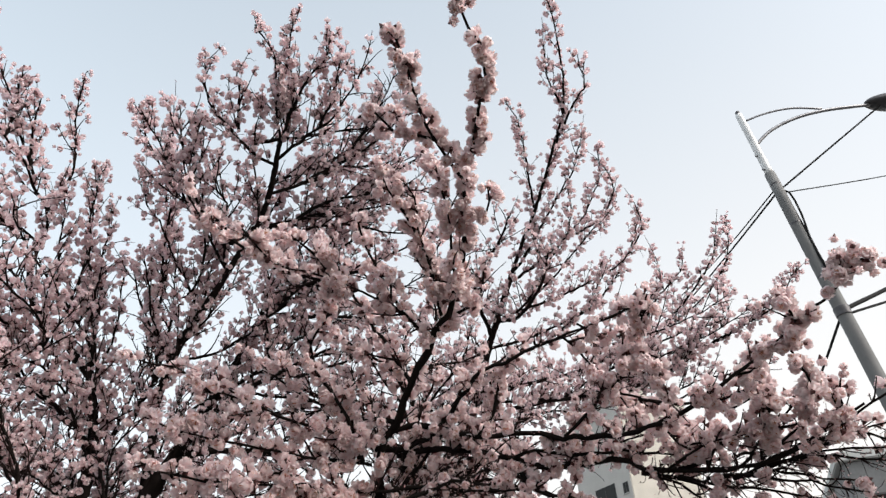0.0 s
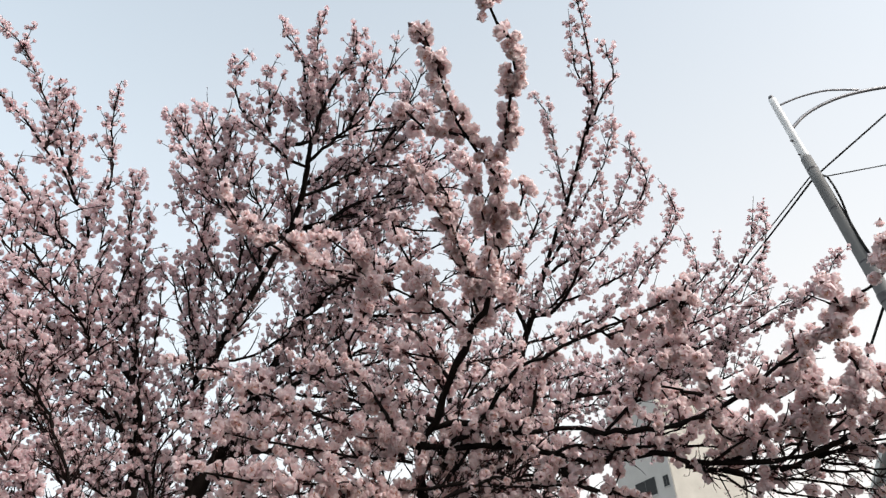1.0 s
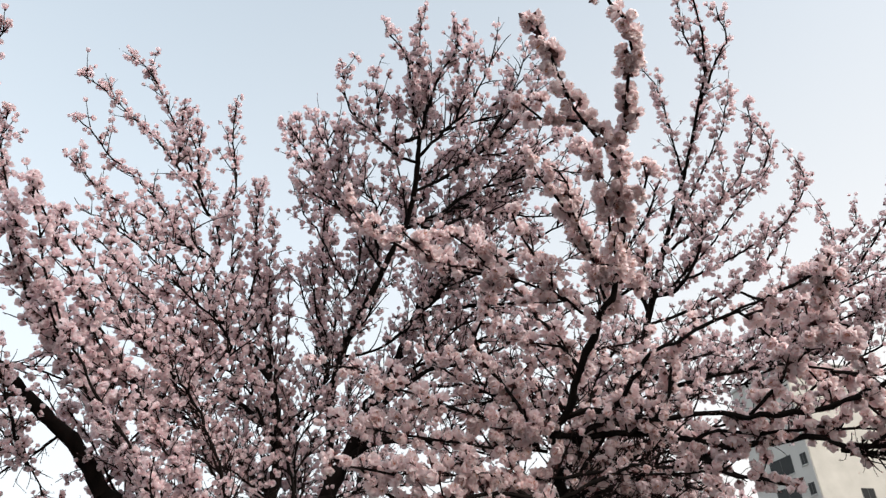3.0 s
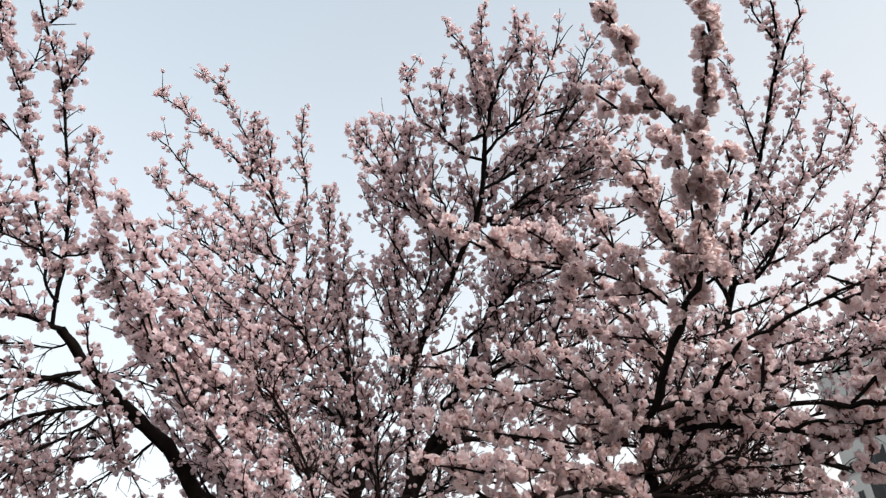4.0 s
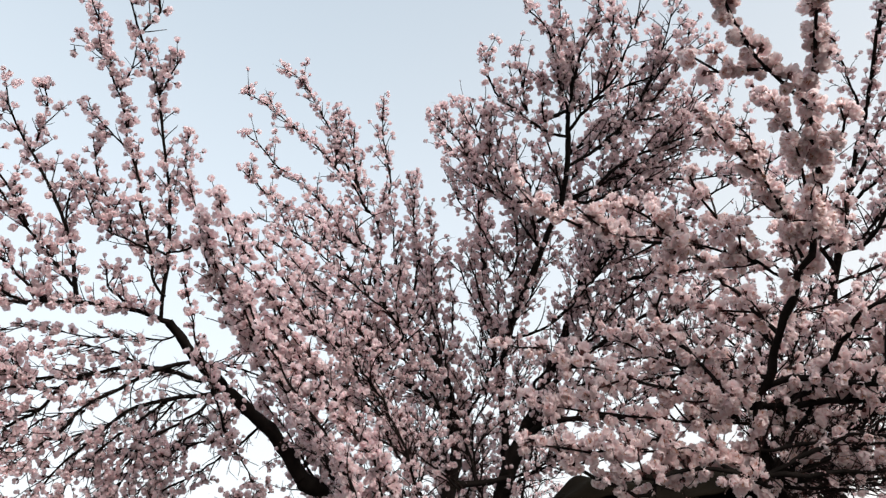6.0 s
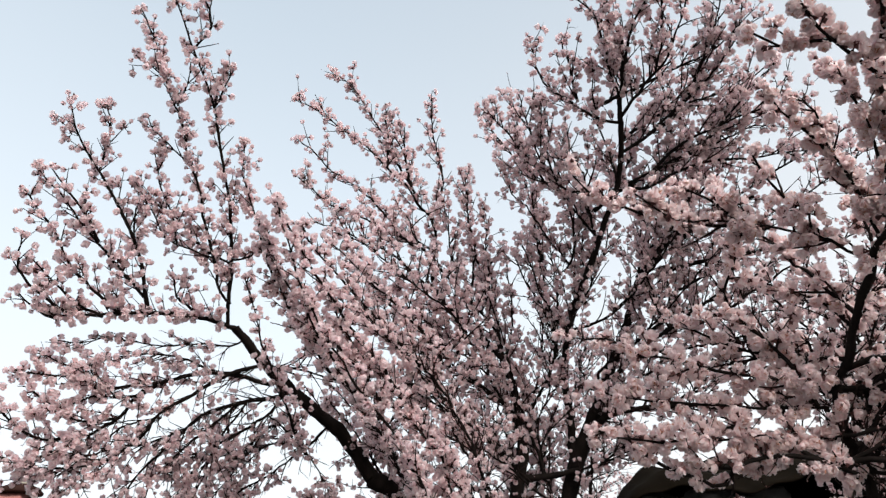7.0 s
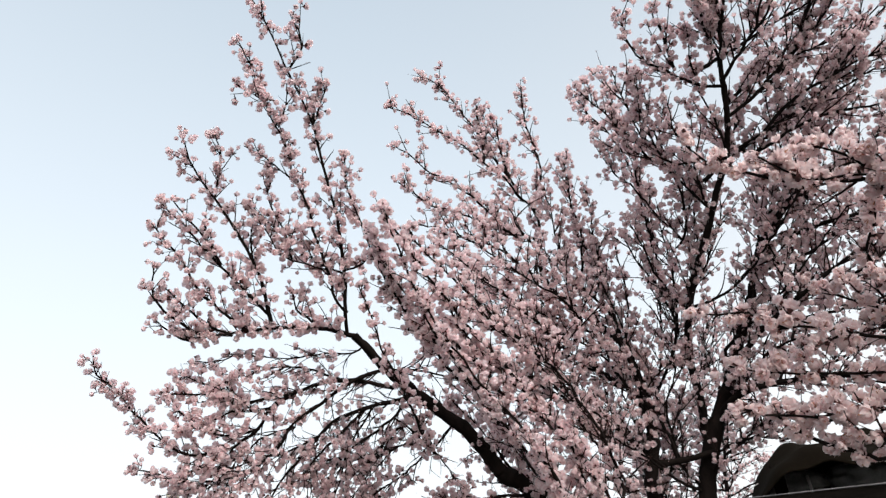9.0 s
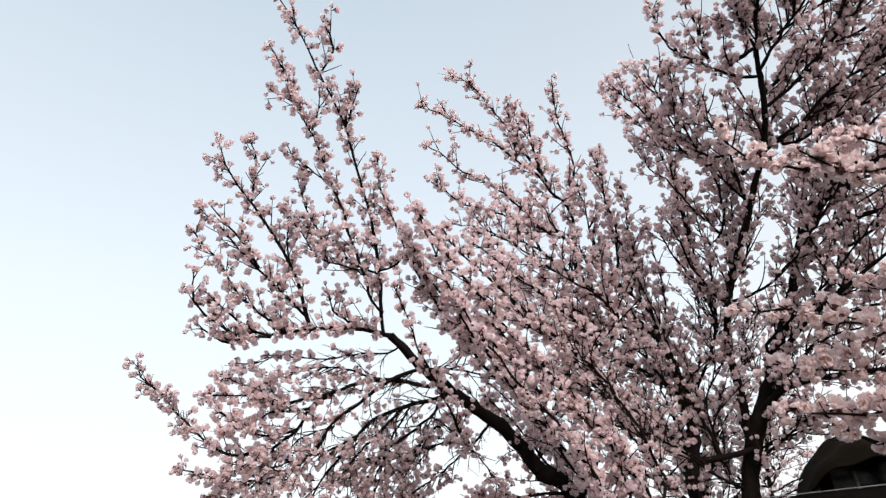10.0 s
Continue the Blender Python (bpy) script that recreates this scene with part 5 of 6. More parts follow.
limb(NEAR, 0.0024, 0.0018, STALK, (0.395, 1.199, 2.108), (0.403, 1.160, 2.134), (0.408, 1.130, 2.165))
limb(NEAR, 0.0030, 0.0020, BARE, (0.314, 1.288, 2.030), (0.360, 1.277, 2.026), (0.400, 1.268, 2.018))
limb(NEAR, 0.0062, 0.0056, OPEN, (-0.090, 1.433, 1.985), (0.041, 1.427, 1.977), (0.173, 1.415, 1.947), (0.270, 1.396, 1.921), (0.324, 1.384, 1.923), (0.374, 1.363, 1.917), (0.413, 1.355, 1.902))
limb(NEAR, 0.0056, 0.0022, BARE, (0.413, 1.355, 1.902), (0.461, 1.343, 1.889), (0.509, 1.326, 1.887), (0.556, 1.307, 1.888), (0.606, 1.294, 1.896), (0.651, 1.269, 1.906), (0.692, 1.253, 1.926), (0.728, 1.228, 1.942), (0.775, 1.203, 1.963))
limb(NEAR, 0.0028, 0.0018, OPEN, (0.651, 1.269, 1.906), (0.692, 1.253, 1.926), (0.728, 1.228, 1.942), (0.775, 1.203, 1.963), (0.811, 1.187, 1.978), (0.878, 1.154, 2.006))
limb(NEAR, 0.0036, 0.0014, BRUSH, (0.464, 1.352, 1.891), (0.563, 1.341, 1.874), (0.656, 1.327, 1.847), (0.725, 1.315, 1.820))
limb(NEAR, 0.0036, 0.0014, BRUSH, (0.423, 1.355, 1.899), (0.471, 1.357, 1.872), (0.517, 1.358, 1.839))
limb(NEAR, 0.0036, 0.0014, BRUSH, (0.567, 1.334, 1.895), (0.666, 1.310, 1.898), (0.742, 1.285, 1.906), (0.830, 1.257, 1.899))
limb(NEAR, 0.0036, 0.0014, BRUSH, (0.516, 1.345, 1.892), (0.595, 1.331, 1.884), (0.680, 1.313, 1.874), (0.776, 1.291, 1.849))
limb(NEAR, 0.0036, 0.0014, BRUSH, (0.669, 1.303, 1.916), (0.747, 1.275, 1.933), (0.837, 1.240, 1.940))
limb(NEAR, 0.0036, 0.0014, BRUSH, (0.546, 1.339, 1.893), (0.612, 1.331, 1.870), (0.695, 1.315, 1.854), (0.797, 1.292, 1.821))
limb(NEAR, 0.0036, 0.0014, BRUSH, (0.618, 1.320, 1.903), (0.704, 1.298, 1.900), (0.775, 1.280, 1.887), (0.858, 1.256, 1.867))
limb(NEAR, 0.0036, 0.0014, BRUSH, (0.710, 1.285, 1.936), (0.766, 1.267, 1.937), (0.816, 1.255, 1.920), (0.879, 1.240, 1.892))
limb(NEAR, 0.0026, 0.0016, OPEN, (0.552, 1.298, 1.885), (0.594, 1.275, 1.918), (0.632, 1.249, 1.954), (0.665, 1.223, 1.991))
limb(NEAR, 0.0026, 0.0016, OPEN, (0.599, 1.281, 1.892), (0.650, 1.252, 1.926), (0.684, 1.226, 1.961), (0.703, 1.206, 1.994))
limb(NEAR, 0.0026, 0.0016, OPEN, (0.504, 1.313, 1.884), (0.521, 1.298, 1.918), (0.551, 1.283, 1.938), (0.591, 1.264, 1.954))
limb(NEAR, 0.0026, 0.0016, OPEN, (0.421, 1.330, 1.893), (0.480, 1.308, 1.923), (0.524, 1.291, 1.939))
limb(NEAR, 0.0026, 0.0016, OPEN, (0.722, 1.218, 1.939), (0.734, 1.203, 1.964), (0.728, 1.197, 1.989))
limb(NEAR, 0.0040, 0.0018, OPEN, (0.039, 1.393, 1.969), (0.110, 1.375, 2.012), (0.141, 1.353, 2.066), (0.131, 1.334, 2.117))
limb(NEAR, 0.0040, 0.0018, OPEN, (-0.090, 1.408, 1.905), (-0.011, 1.407, 1.920), (0.089, 1.409, 1.900), (0.189, 1.402, 1.891))
limb(NEAR, 0.0040, 0.0018, OPEN, (0.150, 1.393, 1.942), (0.211, 1.377, 1.970), (0.279, 1.370, 1.953), (0.366, 1.352, 1.943), (0.455, 1.330, 1.926))
limb(NEAR, 0.0040, 0.0018, OPEN, (0.150, 1.393, 1.942), (0.200, 1.398, 1.902), (0.260, 1.395, 1.872), (0.312, 1.389, 1.853))
limb(NEAR, 0.0050, 0.0022, THICK, (-0.11, 1.40, 1.97), (-0.17, 1.37, 2.04), (-0.21, 1.34, 2.11), (-0.25, 1.32, 2.15))
limb(NEAR, 0.0050, 0.0022, THICK, (-0.31, 1.32, 1.83), (-0.36, 1.26, 1.84), (-0.41, 1.23, 1.86), (-0.44, 1.19, 1.90))
limb(NEAR, 0.0050, 0.0022, THICK, (-0.13, 1.39, 1.85), (-0.21, 1.33, 1.87), (-0.31, 1.28, 1.85), (-0.35, 1.25, 1.85))
limb(NEAR, 0.0050, 0.0020, BRUSH, (-0.12, 1.40, 1.83), (-0.05, 1.39, 1.88), (0.04, 1.38, 1.91), (0.12, 1.37, 1.90))
limb(NEAR, 0.0050, 0.0020, BRUSH, (-0.10, 1.40, 1.84), (-0.01, 1.40, 1.85), (0.08, 1.42, 1.85), (0.17, 1.42, 1.85))
limb(NEAR, 0.0050, 0.0020, THICK, (-0.13, 1.39, 1.87), (-0.19, 1.35, 1.89), (-0.25, 1.32, 1.91), (-0.30, 1.29, 1.92))
limb(NEAR, 0.0040, 0.0015, BRUSH, (-0.08, 1.44, 1.89), (0.02, 1.47, 1.93), (0.12, 1.51, 1.97), (0.20, 1.49, 1.98))
limb(NEAR, 0.0040, 0.0015, BRUSH, (-0.09, 1.44, 1.86), (-0.01, 1.48, 1.92), (0.07, 1.52, 1.96), (0.13, 1.49, 2.01))
limb(NEAR, 0.0040, 0.0015, BRUSH, (-0.11, 1.45, 1.84), (0.01, 1.49, 1.84), (0.11, 1.53, 1.86), (0.21, 1.52, 1.86))
limb(NEAR, 0.0045, 0.0020, OPEN, (0.15, 1.39, 1.94), (0.20, 1.39, 1.90), (0.26, 1.39, 1.87), (0.31, 1.38, 1.85))
limb(NEAR, 0.0040, 0.0014, BRUSH, (0.40, 1.37, 1.91), (0.48, 1.37, 1.90), (0.56, 1.37, 1.86), (0.65, 1.34, 1.82))
limb(NEAR, 0.0040, 0.0014, BRUSH, (0.41, 1.37, 1.91), (0.52, 1.37, 1.92), (0.62, 1.35, 1.93), (0.73, 1.31, 1.93))
# second stem and the dark twigs between the boughs
limb(NEAR, 0.0085, 0.0036, BARE, (-0.094, 1.474, 1.905), (-0.136, 1.472, 1.922), (-0.177, 1.473, 1.924), (-0.205, 1.468, 1.948), (-0.215, 1.458, 1.991), (-0.214, 1.449, 2.030), (-0.218, 1.435, 2.080), (-0.233, 1.421, 2.121))
limb(NEAR, 0.0036, 0.0020, NODDING, (-0.233, 1.421, 2.121), (-0.240, 1.399, 2.161), (-0.242, 1.371, 2.213), (-0.213, 1.347, 2.256), (-0.199, 1.325, 2.290))
limb(NEAR, 0.0030, 0.0016, TWIGGY, (-0.233, 1.433, 2.119), (-0.254, 1.420, 2.137), (-0.287, 1.413, 2.136), (-0.334, 1.402, 2.134))
limb(NEAR, 0.0030, 0.0016, TWIGGY, (-0.220, 1.452, 2.071), (-0.259, 1.444, 2.072), (-0.311, 1.433, 2.073), (-0.367, 1.416, 2.083))
limb(NEAR, 0.0030, 0.0016, TWIGGY, (-0.179, 1.503, 1.946), (-0.182, 1.489, 1.995), (-0.186, 1.476, 2.040), (-0.197, 1.463, 2.074))
limb(NEAR, 0.0036, 0.0018, TWIGGY, (-0.083, 1.492, 1.916), (-0.066, 1.486, 1.969), (-0.061, 1.479, 2.018), (-0.059, 1.473, 2.057))
limb(NEAR, 0.0032, 0.0016, TWIGGY, (-0.113, 1.478, 2.043), (-0.119, 1.473, 2.078), (-0.127, 1.467, 2.115), (-0.145, 1.463, 2.142))
limb(NEAR, 0.0032, 0.0016, TWIGGY, (-0.055, 1.489, 2.008), (-0.022, 1.491, 2.013), (0.005, 1.489, 2.035), (0.037, 1.488, 2.048), (0.081, 1.490, 2.046))
limb(NEAR, 0.0040, 0.0018, TWIGGY, (0.001, 1.562, 1.869), (0.028, 1.561, 1.915), (0.053, 1.558, 1.962), (0.083, 1.556, 1.998), (0.111, 1.553, 2.035))
limb(NEAR, 0.0036, 0.0016, TWIGGY, (-0.040, 1.563, 1.872), (-0.020, 1.564, 1.926), (0.012, 1.566, 1.969), (0.045, 1.569, 2.001))
limb(NEAR, 0.0036, 0.0016, TWIGGY, (0.026, 1.552, 1.908), (0.082, 1.546, 1.944), (0.139, 1.545, 1.949), (0.201, 1.538, 1.962))
limb(NEAR, 0.0036, 0.0016, TWIGGY, (0.016, 1.557, 1.888), (0.075, 1.565, 1.895), (0.138, 1.569, 1.905), (0.199, 1.575, 1.895))
limb(NEAR, 0.0036, 0.0016, TWIGGY, (0.051, 1.539, 1.957), (0.108, 1.539, 1.985), (0.151, 1.546, 1.990), (0.203, 1.548, 2.003))
limb(NEAR, 0.0036, 0.0016, TWIGGY, (-0.065, 1.521, 1.966), (-0.018, 1.528, 1.986), (0.032, 1.537, 1.994), (0.093, 1.543, 2.005))
limb(NEAR, 0.0036, 0.0016, TWIGGY, (-0.074, 1.541, 1.882), (-0.041, 1.542, 1.935), (-0.015, 1.544, 1.978), (-0.010, 1.543, 2.031))
limb(NEAR, 0.0036, 0.0016, TWIGGY, (0.099, 1.595, 1.866), (0.133, 1.594, 1.917), (0.175, 1.593, 1.957), (0.218, 1.588, 2.002))
limb(NEAR, 0.0032, 0.0016, TWIGGY, (0.010, 1.470, 2.058), (0.058, 1.467, 2.079), (0.105, 1.474, 2.063), (0.165, 1.473, 2.061))
limb(NEAR, 0.0032, 0.0016, TWIGGY, (-0.008, 1.412, 2.161), (0.031, 1.414, 2.167), (0.075, 1.415, 2.172), (0.121, 1.408, 2.191))
limb(NEAR, 0.0032, 0.0016, TWIGGY, (-0.112, 1.510, 2.004), (-0.125, 1.506, 2.041), (-0.143, 1.500, 2.079), (-0.146, 1.492, 2.121))
# short shoots along the open boughs
limb(NEAR, 0.0030, 0.0016, OPEN, (0.488, 1.289, 2.001), (0.519, 1.269, 1.997), (0.552, 1.251, 1.984), (0.587, 1.223, 1.995), (0.601, 1.197, 2.022))
limb(NEAR, 0.0026, 0.0016, STALK, (0.597, 1.252, 1.936), (0.604, 1.228, 1.975), (0.608, 1.206, 2.009), (0.599, 1.192, 2.037))
limb(NEAR, 0.0024, 0.0016, STALK, (0.665, 1.217, 1.936), (0.680, 1.184, 1.975), (0.684, 1.158, 2.007))
limb(NEAR, 0.0030, 0.0016, OPEN, (0.551, 1.301, 1.917), (0.606, 1.264, 1.934), (0.647, 1.235, 1.937), (0.682, 1.207, 1.940))
limb(NEAR, 0.0026, 0.0016, OPEN, (0.453, 1.322, 1.973), (0.471, 1.319, 1.938), (0.511, 1.299, 1.929), (0.547, 1.275, 1.936))
limb(NEAR, 0.0026, 0.0016, OPEN, (0.346, 1.326, 2.109), (0.372, 1.331, 2.061), (0.398, 1.334, 2.013), (0.401, 1.339, 1.970))
# upper side shoots and low dark stems
limb(NEAR, 0.0032, 0.0016, NODDING, (0.03, 1.20, 2.16), (0.01, 1.14, 2.25), (-0.01, 1.07, 2.32), (-0.04, 1.03, 2.38))
limb(NEAR, 0.0032, 0.0016, NODDING, (0.06, 1.14, 2.20), (0.05, 1.07, 2.27), (0.04, 1.02, 2.32), (0.01, 0.97, 2.38))
limb(NEAR, 0.0045, 0.0020, NODDING, (-0.09, 1.54, 1.88), (-0.04, 1.54, 1.98), (-0.02, 1.50, 2.09), (0.02, 1.47, 2.18))
limb(NEAR, 0.0050, 0.0020, BRUSH, (-0.10, 1.44, 1.87), (-0.03, 1.44, 1.96), (0.03, 1.44, 2.03), (0.06, 1.42, 2.09))
limb(NEAR, 0.0050, 0.0020, BRUSH, (-0.08, 1.44, 1.85), (0.02, 1.48, 1.90), (0.10, 1.52, 1.93), (0.19, 1.53, 1.93))
limb(NEAR, 0.0050, 0.0020, BRUSH, (-0.10, 1.45, 1.83), (0.01, 1.54, 1.89), (0.12, 1.62, 1.92), (0.23, 1.65, 1.93))
limb(NEAR, 0.0050, 0.0020, BRUSH, (-0.06, 1.50, 1.84), (0.05, 1.58, 1.89), (0.16, 1.67, 1.91), (0.24, 1.71, 1.89))
# a thin tree far behind, seen between the stems
limb(FAR, 0.0280, 0.0090, SPARSE, (-2.09, 5.80, 0.00), (-2.09, 5.80, 1.30), (-2.09, 5.80, 2.61), (-1.95, 5.90, 3.30), (-1.79, 5.93, 3.96))
limb(FAR, 0.0090, 0.0030, SPARSE, (-2.12, 5.90, 2.62), (-2.23, 5.82, 2.84), (-2.36, 5.74, 2.99))
limb(FAR, 0.0090, 0.0030, SPARSE, (-2.08, 5.89, 2.74), (-1.91, 5.92, 2.84), (-1.77, 5.95, 2.87))
limb(FAR, 0.0090, 0.0030, SPARSE, (-2.03, 5.86, 2.95), (-2.07, 5.79, 3.16), (-2.14, 5.73, 3.31))
limb(FAR, 0.0090, 0.0030, SPARSE, (-2.00, 5.85, 3.03), (-1.82, 5.85, 3.19), (-1.67, 5.87, 3.27))
limb(FAR, 0.0090, 0.0030, SPARSE, (-1.93, 5.80, 3.28), (-1.95, 5.73, 3.49), (-1.99, 5.67, 3.64))
limb(FAR, 0.0090, 0.0030, SPARSE, (-2.14, 5.91, 2.54), (-2.32, 5.83, 2.66), (-2.52, 5.75, 2.71))
limb(FAR, 0.0090, 0.0030, SPARSE, (-1.93, 5.80, 3.28), (-1.74, 5.78, 3.50), (-1.58, 5.77, 3.65))
limb(FAR, 0.0090, 0.0030, SPARSE, (-2.14, 5.91, 2.54), (-1.93, 5.96, 2.61), (-1.73, 6.00, 2.62))
limb(FAR, 0.0090, 0.0030, SPARSE, (-2.39, 5.75, 2.91), (-2.46, 5.69, 3.08), (-2.55, 5.62, 3.19))
limb(FAR, 0.0090, 0.0030, SPARSE, (-2.11, 5.90, 2.66), (-2.49, 5.76, 2.72), (-2.89, 5.60, 2.70))
limb(FAR, 0.0070, 0.0025, SPARSE, (-2.045, 5.798, 2.672), (-1.912, 5.835, 2.871), (-1.750, 5.892, 2.982), (-1.597, 5.917, 3.179))
limb(FAR, 0.0070, 0.0025, SPARSE, (-1.986, 5.776, 2.875), (-1.847, 5.842, 2.926), (-1.788, 5.909, 2.860), (-1.827, 5.965, 2.702))
limb(FAR, 0.0070, 0.0025, SPARSE, (-1.944, 5.750, 3.039), (-1.982, 5.753, 3.185), (-1.950, 5.764, 3.368))
limb(FAR, 0.0070, 0.0025, SPARSE, (-1.918, 5.736, 3.122), (-1.792, 5.794, 3.243), (-1.680, 5.828, 3.411))
limb(FAR, 0.0070, 0.0025, SPARSE, (-2.022, 5.790, 2.753), (-2.078, 5.795, 2.895), (-2.075, 5.806, 3.077))
limb(FAR, 0.0070, 0.0025, SPARSE, (-2.068, 5.805, 2.592), (-1.934, 5.870, 2.664), (-1.769, 5.940, 2.732), (-1.614, 5.984, 2.884))
limb(FAR, 0.0070, 0.0025, SPARSE, (-1.888, 5.723, 3.204), (-1.812, 5.762, 3.334), (-1.761, 5.773, 3.514))
limb(FAR, 0.0070, 0.0025, SPARSE, (-1.962, 5.765, 2.956), (-1.887, 5.792, 3.081), (-1.742, 5.857, 3.130), (-1.593, 5.946, 3.071))
limb(FAR, 0.0070, 0.0025, SPARSE, (-2.057, 5.802, 2.632), (-2.118, 5.817, 2.729), (-2.259, 5.808, 2.795))
for grown in (BACK, SIDE, NEAR, FAR):
    finish(grown)

# ---- street lamp and its cables ----
FOOT, TOP = Vector((5.128, 6.89, 0)), Vector((4.461, 7.191, 8.26))
lamp = thing("street_lamp", "grey concrete lamp post with white top and curved steel arm", "street lamp", at=tuple(FOOT))


def up_pole(z):
    return FOOT + (TOP - FOOT) * (z / TOP.z)


def local(*pts):
    return [tuple(Vector(p) - FOOT) for p in pts]


def pole_piece(name, z0, z1, r0, r1, mat, label=""):
    line = np.array([tuple(up_pole(z0 + (z1 - z0) * i / 14) - FOOT) for i in range(15)])
    verts, quads = tube(line, np.linspace(r0, r1, 15), 24)
    faces = [tuple(q) for q in quads.tolist()] + [tuple(range(24))[::-1], tuple(range(len(verts) - 24, len(verts)))]
    ob = new(name, mesh(name, verts, faces, [mat]))
    ob.data.polygons.foreach_set("use_smooth", [len(f) == 4 for f in faces])
    ob.parent = lamp
    return tagged(ob, label)


pole_piece("pole", 0, 7.13, 0.112, 0.066, POLE_GREY)
pole_piece("upper_pole", 7.115, 8.21, 0.053, 0.047, POLE_WHITE, "white enamelled top section")
pole_piece("cap", 8.203, 8.27, 0.040, 0.030, DARK_STEEL)
for z, r in ((6.935, 0.069), (6.305, 0.072), (5.525, 0.077)):
    pole_piece("band", z - 0.012, z + 0.012, r, r, DARK_STEEL)
pole_piece("clamp", 5.0, 5.105, 0.088, 0.088, DARK_STEEL, "dark steel cable clamp")
for z in (7.19, 7.43):
    for a in (0.4, 3.4):
        c = up_pole(z) - FOOT
        d = Vector((math.cos(a), math.sin(a), 0))
        pipe("bolt", [tuple(c + d * 0.045), tuple(c + d * 0.085)], 0.011, DARK_STEEL, lamp, step=0.02)
pipe("arm", local((4.498, 7.167, 7.607), (4.785, 7.135, 7.857), (5.175, 7.103, 8.038), (5.625, 7.083, 8.143), (6.255, 7.072, 8.203)), 0.024, STEEL, lamp, "curved galvanised steel arm", step=0.08)
pipe("brace", local((4.478, 7.185, 8.075), (4.8, 7.147, 8.18), (5.175, 7.11, 8.23), (5.58, 7.083, 8.173)), 0.015, STEEL, lamp, step=0.08)
bm = bmesh.new()
bmesh.ops.create_uvsphere(bm, u_segments=28, v_segments=16, radius=1)
for v in bm.verts:
    v.co = Vector((v.co.x * 0.42 * (1 - 0.12 * v.co.x), v.co.y * 0.17, v.co.z * (0.125 if v.co.z > 0 else 0.075)))
head = part("lamp_head", bm, DARK_STEEL, lamp, "dark oval lamp housing", smooth=True)
head.location = Vector((6.66, 7.072, 8.232)) - FOOT
bm = bmesh.new()
bmesh.ops.create_uvsphere(bm, u_segments=20, v_segments=10, radius=1)
for v in bm.verts:
    v.co = Vector((v.co.x * 0.28 + 0.04, v.co.y * 0.13, v.co.z * 0.065 - 0.035))
part("lens", bm, LENS, head, "dull glass lens", smooth=True)


def sag(a, b, drop, n=5):
    a, b = Vector(a), Vector(b)
    return [tuple(a + (b - a) * (i / (n - 1)) - Vector((0, 0, drop * 4 * (i / (n - 1)) * (1 - i / (n - 1))))) for i in range(n)]


def cable(points, radius, label):
    ob = pipe("cable", points, radius, CABLE, None, label, sides=6, step=0.15)
    return tagged(ob, label, "cable", "cables on the lamp post")


cable(sag((4.545, 7.14, 6.815), (5.43, 14.4, 8.525), 0.05), 0.014, "black cable running from lamp post towards houses")
cable(sag((4.545, 7.14, 6.875), (5.25, 14.4, 8.75), 0.12), 0.010, "thin black cable running beside thicker one")
cable(sag((4.545, 7.14, 6.815), (6.36, 7.05, 8.15), 0.0), 0.012, "taut black cable from post up to lamp head")
cable(sag((4.575, 7.14, 6.8), (13.5, 11.1, 11.075), 0.15), 0.009, "thin black wire crossing behind lamp post")
cable(sag((4.73, 7.08, 5.075), (11.4, 11.4, 9.15), 0.12), 0.027, "thick black cable tied to post clamp")
cable(sag((4.73, 7.08, 5.015), (11.4, 11.43, 8.85), 0.22), 0.016, "second black cable tied to post clamp")
cable(sag((4.715, 7.08, 5.045), (5.85, 12.3, 4.55), 0.10), 0.016, "black cable hanging from clamp towards far houses")
cable([(4.59, 7.11, 6.8), (4.665, 7.08, 6.77), (4.688, 7.05, 6.425), (4.665, 7.035, 5.975), (4.71, 7.02, 5.6), (4.68, 7.035, 5.15)], 0.013, "black service cable looped down beside post")
cable([(4.575, 7.095, 6.725), (4.62, 7.08, 6.5), (4.665, 7.05, 6.125), (4.68, 7.02, 5.75), (4.725, 6.99, 5.45)], 0.018, "coiled black cable bundle strapped along post")


# ---- houses behind ----
def house(name, label, centre, size, turn, wall_mat, rows):
    """A flat-roofed house: walls with openings left by deep window boxes, parapet, windows with frame, sill and panes."""
    root = thing(name, label, "house", at=centre)
    root.rotation_euler = (0, 0, radians(turn))
    w, d, h = size
    bm = bmesh.new()
    block(bm, (-w / 2, -d / 2, 0), (w / 2, d / 2, h), 0.03)
    part("wall", bm, wall_mat, root)
    bm = bmesh.new()
    block(bm, (-w / 2 - 0.10, -d / 2 - 0.10, h - 0.003), (w / 2 + 0.10, d / 2 + 0.10, h + 0.18), 0.02)
    part("parapet", bm, PLASTER_PALE, root)
    for x, y, z, ww, hh, face in rows:
        window(root, x, y, z, ww, hh, face)
    return root


